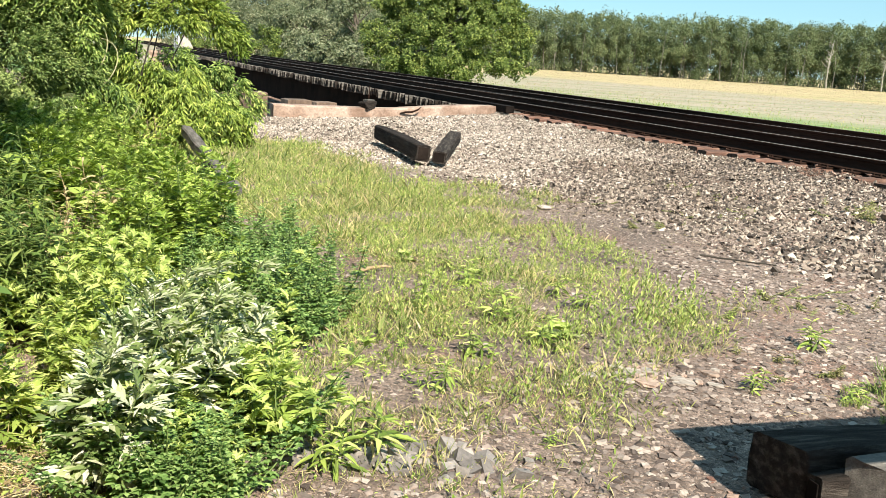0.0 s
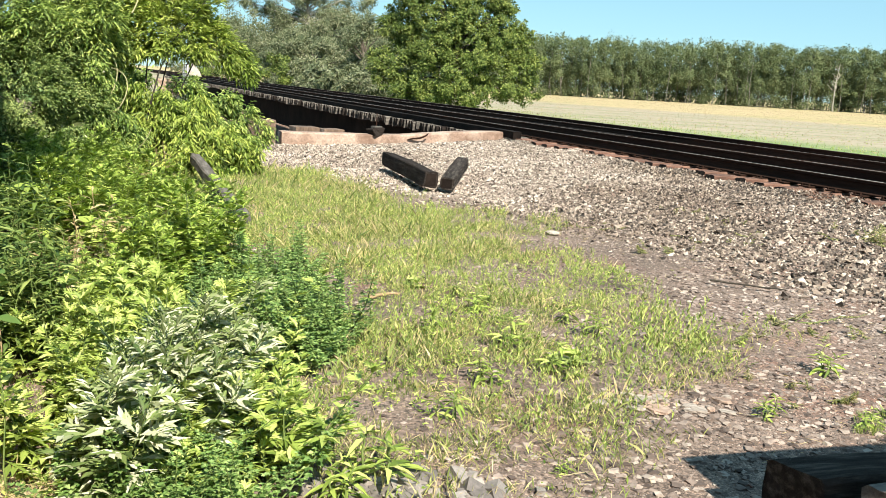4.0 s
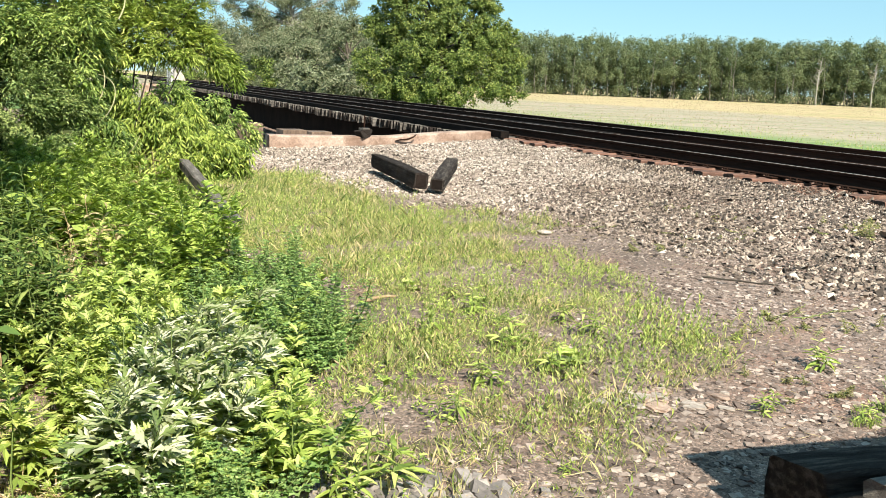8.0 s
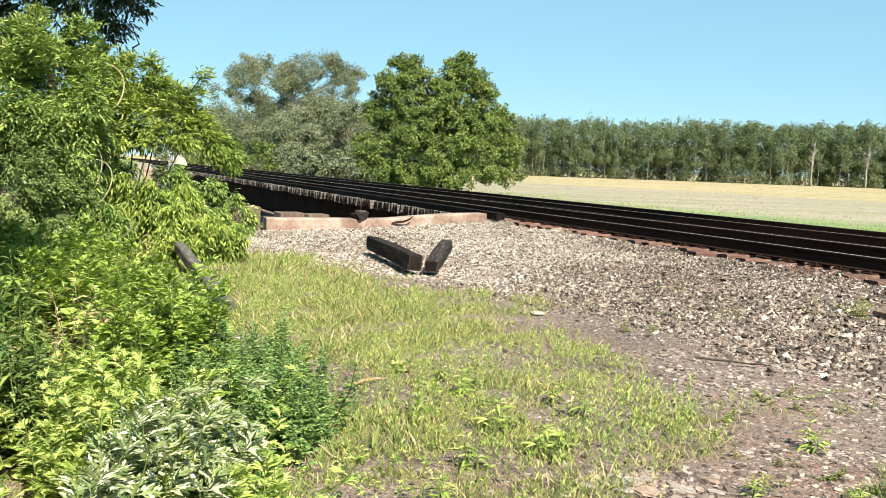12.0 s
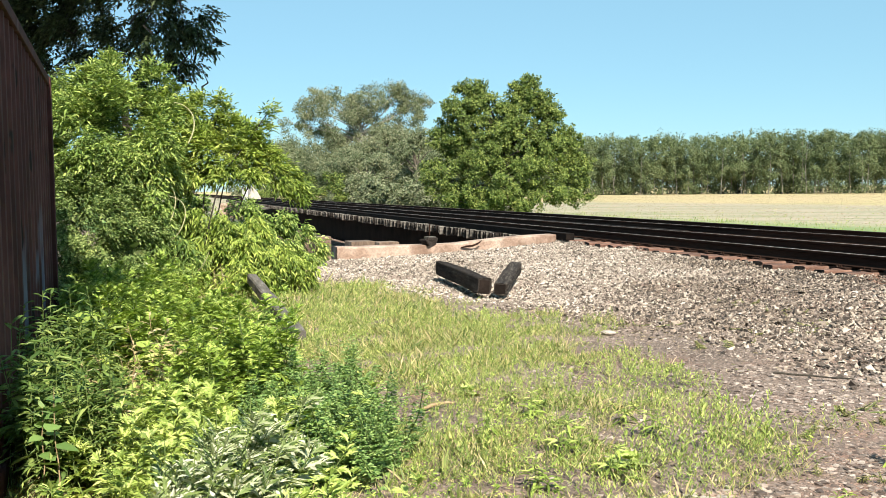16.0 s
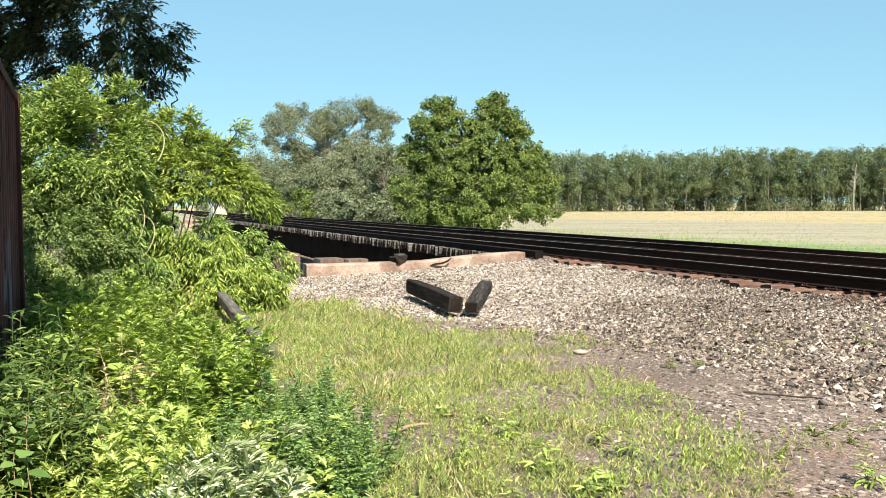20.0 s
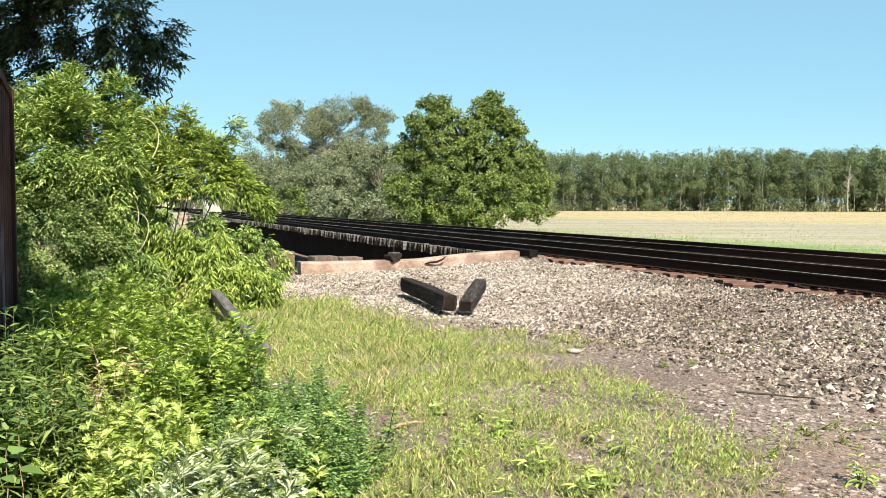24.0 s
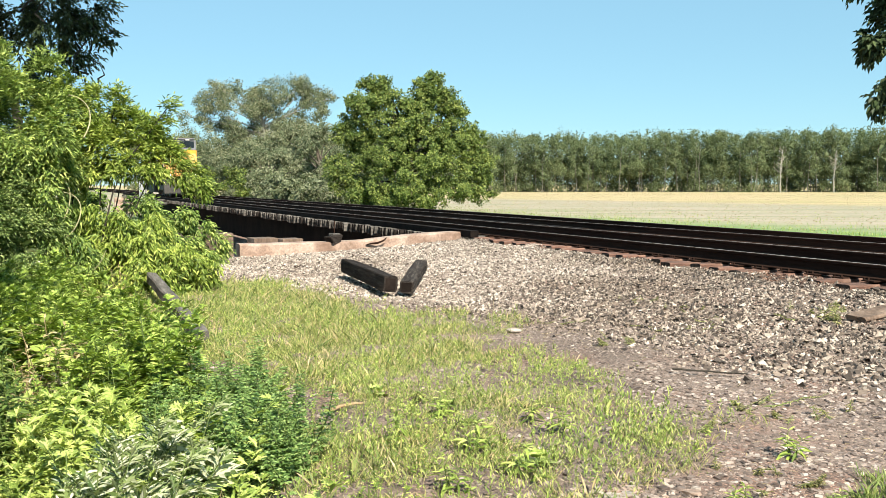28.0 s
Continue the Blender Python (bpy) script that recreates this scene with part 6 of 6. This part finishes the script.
def build_walkway():
    """Refuge platform on the side of the bridge, with white posts."""
    deck = thing("bridge_platform", along_pose(7.0, 69.5, -0.08), "small timber refuge platform with white posts on the bridge", "platform")
    part("floor", box_bm((1.6, 3.4, 0.14), (0, 0, 0.28), 0.01), M_BRIDGE_TIE, deck)
    for x, y in ((-0.7, -1.6), (-0.7, 1.6), (-0.7, 0.0)):
        part("post", box_bm((0.09, 0.09, 1.5), (x, y, 1.05), 0.01), M_WHITE, deck, "white-painted post")
        part("bracket", rod_bm((x, y, 0.2), (0.7, y, -0.5), 0.05), M_STEEL_BLACK, deck)
    for z in (1.1, 1.75):
        part("handrail", rod_bm((-0.7, -1.7, z), (-0.7, 1.7, z), 0.025), M_OLD_TIMBER, deck)
    part("brace", rod_bm((-0.7, 0, 1.7), (-0.7, 1.6, 0.4), 0.03), M_WHITE, deck)


build_walkway()


def build_earth_bank():
    """A pale earth bank between the tracks beyond the bridge."""
    rng = np.random.default_rng(77)
    u, v = np.meshgrid(np.linspace(-1, 1, 13), np.linspace(-1, 1, 21), indexing="ij")
    tall = 1.9 * np.clip(1 - np.maximum(np.abs(u), np.abs(v) ** 2), 0, 1) ** 0.7
    verts = np.stack([0.85 * u, 4.5 * v, tall + rng.normal(0, 0.04, u.shape)], -1).reshape(-1, 3)
    i, j = np.meshgrid(np.arange(12), np.arange(20), indexing="ij")
    a = i * 21 + j
    bank = tagged(new("earth_bank", mesh("earth_bank", verts, np.stack([a, a + 21, a + 22, a + 1], -1).reshape(-1, 4), M_WHITE_STONE, True)), "pale sandy earth bank between the tracks", "bank")
    x, y, z = at(12.45, 128.0)
    bank.matrix_world = along_pose(12.45, 128.0, gz(x, y) - 0.05)


build_earth_bank()


# ---- locomotive ----
M_YELLOW = surface("yellow_enamel", [(0.3, (0.68, 0.29, 0.025)), (0.7, (0.82, 0.37, 0.04))], 0.8, 16, rough=0.38, bump=0.05, stain=(0.40, 0.21, 0.04))
M_GREY = surface("grey_enamel", [(0.3, (0.045, 0.05, 0.058)), (0.7, (0.085, 0.09, 0.1))], 0.8, 16, rough=0.45, bump=0.05)
M_UNDER = surface("dark_running_gear", [(0.3, (0.025, 0.022, 0.02)), (0.7, (0.08, 0.07, 0.06))], 1.5, 18, rough=0.8, bump=0.3)
M_RED = surface("red_stripe", [(0.3, (0.5, 0.03, 0.02)), (0.7, (0.6, 0.05, 0.03))], 2, 20, rough=0.4, bump=0.02)
M_LENS, lens_tree, lens_nodes, lens_shader = nodes_of("headlight_glass")
lens_shader.inputs["Base Color"].default_value = (0.9, 0.88, 0.8, 1)
lens_shader.inputs["Emission Color"].default_value = (1.0, 0.95, 0.8, 1)
lens_shader.inputs["Emission Strength"].default_value = 6.0
M_PANE, pane_tree, pane_nodes, pane_shader = nodes_of("dark_glass")
pane_shader.inputs["Base Color"].default_value = (0.012, 0.016, 0.02, 1)
pane_shader.inputs["Roughness"].default_value = 0.06


def wedge_bm(x, y0, y1, z0, z1, slope):
    """A block whose front (low y) face leans back by slope at its top."""
    bm = bmesh.new()
    v = [bm.verts.new(c) for c in ((-x, y0, z0), (x, y0, z0), (x, y1, z0), (-x, y1, z0), (-x, y0 + slope, z1), (x, y0 + slope, z1), (x, y1, z1), (-x, y1, z1))]
    for f in ((3, 2, 1, 0), (4, 5, 6, 7), (0, 1, 5, 4), (1, 2, 6, 5), (2, 3, 7, 6), (3, 0, 4, 7)):
        bm.faces.new([v[k] for k in f])
    bmesh.ops.bevel(bm, geom=list(bm.edges), offset=0.05, segments=2, affect="EDGES")
    return bm


def build_locomotive():
    """A six-axle diesel; its front is at y = 0 and it runs towards -y."""
    loco = thing("locomotive", None, "yellow diesel locomotive with grey roof running on the track", "locomotive")
    part("underframe", box_bm((3.0, 21.4, 0.35), (0, 11.4, 1.35), 0.03), M_UNDER, loco)
    part("side_sill", box_bm((3.06, 20.6, 0.12), (0, 11.4, 1.5), 0.01), M_RED, loco, "red stripe along the sill")
    nose = part("nose", wedge_bm(1.3, 1.5, 3.4, 1.55, 3.5, 0.45), M_YELLOW, loco)
    cab = part("cab", wedge_bm(1.52, 3.2, 6.2, 1.55, 3.85, 0.05), M_YELLOW, loco)
    part("cab_top", wedge_bm(1.5, 3.25, 6.2, 3.8, 4.65, 0.18), M_GREY, loco, "grey upper cab")
    part("roof", box_bm((2.7, 2.9, 0.16), (0, 4.8, 4.74), 0.06), M_GREY, loco, "grey cab roof")
    for x in (-0.75, 0.75):
        part("windscreen", box_bm((1.15, 0.05, 0.6), (x, 3.32, 4.24), 0.02), M_PANE, cab)
    for side in (-1, 1):
        part("side_window", box_bm((0.05, 1.5, 0.55), (side * 1.5, 4.8, 4.22), 0.02), M_PANE, cab)
        part("number_board", box_bm((0.5, 0.06, 0.2), (side * 0.8, 3.4, 4.66), 0.01), M_PANE, cab)
        part("number_bar", box_bm((0.36, 0.02, 0.07), (side * 0.8, 3.36, 4.66)), M_WHITE, cab)
        part("headlight", rod_bm((side * 0.14, 1.72, 2.9), (side * 0.14, 1.62, 2.9), 0.09), M_LENS, nose, "lit headlight")
        part("ditch_light", rod_bm((side * 1.0, 0.55, 1.75), (side * 1.0, 0.47, 1.75), 0.09), M_LENS, loco, "lit ditch light")
    part("nose_door", box_bm((0.62, 0.05, 1.3), (0.5, 1.66, 2.35), 0.02), M_GREY, nose)
    part("emblem", box_bm((0.42, 0.03, 0.42), (-0.35, 1.72, 2.6), 0.01), M_RED, nose, "plain red and white emblem")
    part("hood", box_bm((1.9, 13.2, 2.5), (0, 12.8, 2.85), 0.08), M_YELLOW, loco)
    part("hood_top", box_bm((1.95, 13.2, 0.35), (0, 12.8, 4.2), 0.08), M_GREY, loco, "grey hood top")
    part("radiator", box_bm((3.0, 3.2, 1.1), (0, 19.6, 4.0), 0.08), M_GREY, loco)
    for k in range(9):
        for side in (-1, 1):
            part("hood_door", box_bm((0.03, 1.1, 1.5), (side * 0.965, 7.4 + k * 1.3, 2.6), 0.01), M_YELLOW, loco)
    part("exhaust", box_bm((0.5, 1.0, 0.25), (0, 12, 4.45), 0.03), M_UNDER, loco)
    part("horn", rod_bm((0.4, 6.6, 4.6), (0.4, 6.0, 4.65), 0.05, 0.12), M_UNDER, loco)
    part("pilot", wedge_bm(1.45, 0.25, 0.8, 0.25, 1.35, 0.2), M_UNDER, loco)
    part("coupler", box_bm((0.3, 0.7, 0.3), (0, 0.1, 0.9), 0.05), M_UNDER, loco)
    part("fuel_tank", box_bm((2.7, 5.0, 0.9), (0, 11.4, 0.75), 0.15), M_UNDER, loco)
    for side in (-1, 1):
        part("handrail", rod_bm((side * 1.45, 0.6, 2.6), (side * 1.45, 3.2, 2.6), 0.025), M_WHITE, loco)
        part("handrail", rod_bm((side * 1.45, 6.4, 2.6), (side * 1.45, 21.5, 2.6), 0.025), M_WHITE, loco)
        for y in (0.6, 1.6, 8, 10, 12, 14, 16, 18, 20):
            part("stanchion", rod_bm((side * 1.45, y, 1.55), (side * 1.45, y, 2.6), 0.02), M_WHITE, loco)
        for k in range(3):
            part("step", box_bm((0.35, 0.3, 0.04), (side * 1.3, 0.85, 0.45 + 0.3 * k)), M_UNDER, loco)
    wheel = from_bm("wheel", rod_bm((-0.07, 0, 0), (0.07, 0, 0), 0.53, sides=24), M_UNDER)
    for y0 in (4.2, 18.4):
        bogie = part("bogie", box_bm((2.5, 4.6, 0.45), (0, y0, 0.75), 0.06), M_UNDER, loco)
        for k in (-1.85, 0, 1.85):
            for side in (-1, 1):
                piece("wheel", wheel, bogie, "", pose(side * 0.755, y0 + k, 0.53))
    return loco


LOCO = build_locomotive()


def motions():
    """The locomotive comes down the near track at a steady pace; the tall weeds sway."""
    front, pace, end = 76.0, 18.0, 28.0
    walk(LOCO, [(t, along_pose(RAIL_P + GAUGE / 2, front + pace * (end - t), RAIL_Z)) for t in (0.0, 7.0, 14.0, 21.0, 28.0)])
    rng = np.random.default_rng(91)
    for ob in [o for o in bpy.data.objects if o.parent is None and o.name.split(".")[0] == "mugwort"][:35]:
        rest, phase, swing = ob.matrix_basis.copy(), rng.uniform(0, 6.28), rng.uniform(1.0, 2.6)
        place, turn = rest.translation.copy(), rest.to_quaternion().to_matrix().to_4x4()
        rows = []
        for k in range(57):
            t = k * 0.5
            gust = swing * (math.sin(2.1 * t + phase) + 0.5 * math.sin(3.7 * t + 2 * phase))
            rows.append((t, Matrix.Translation(place) @ Matrix.Rotation(radians(gust), 4, "Y") @ Matrix.Rotation(radians(0.5 * gust), 4, "X") @ turn))
        walk(ob, rows)


motions()
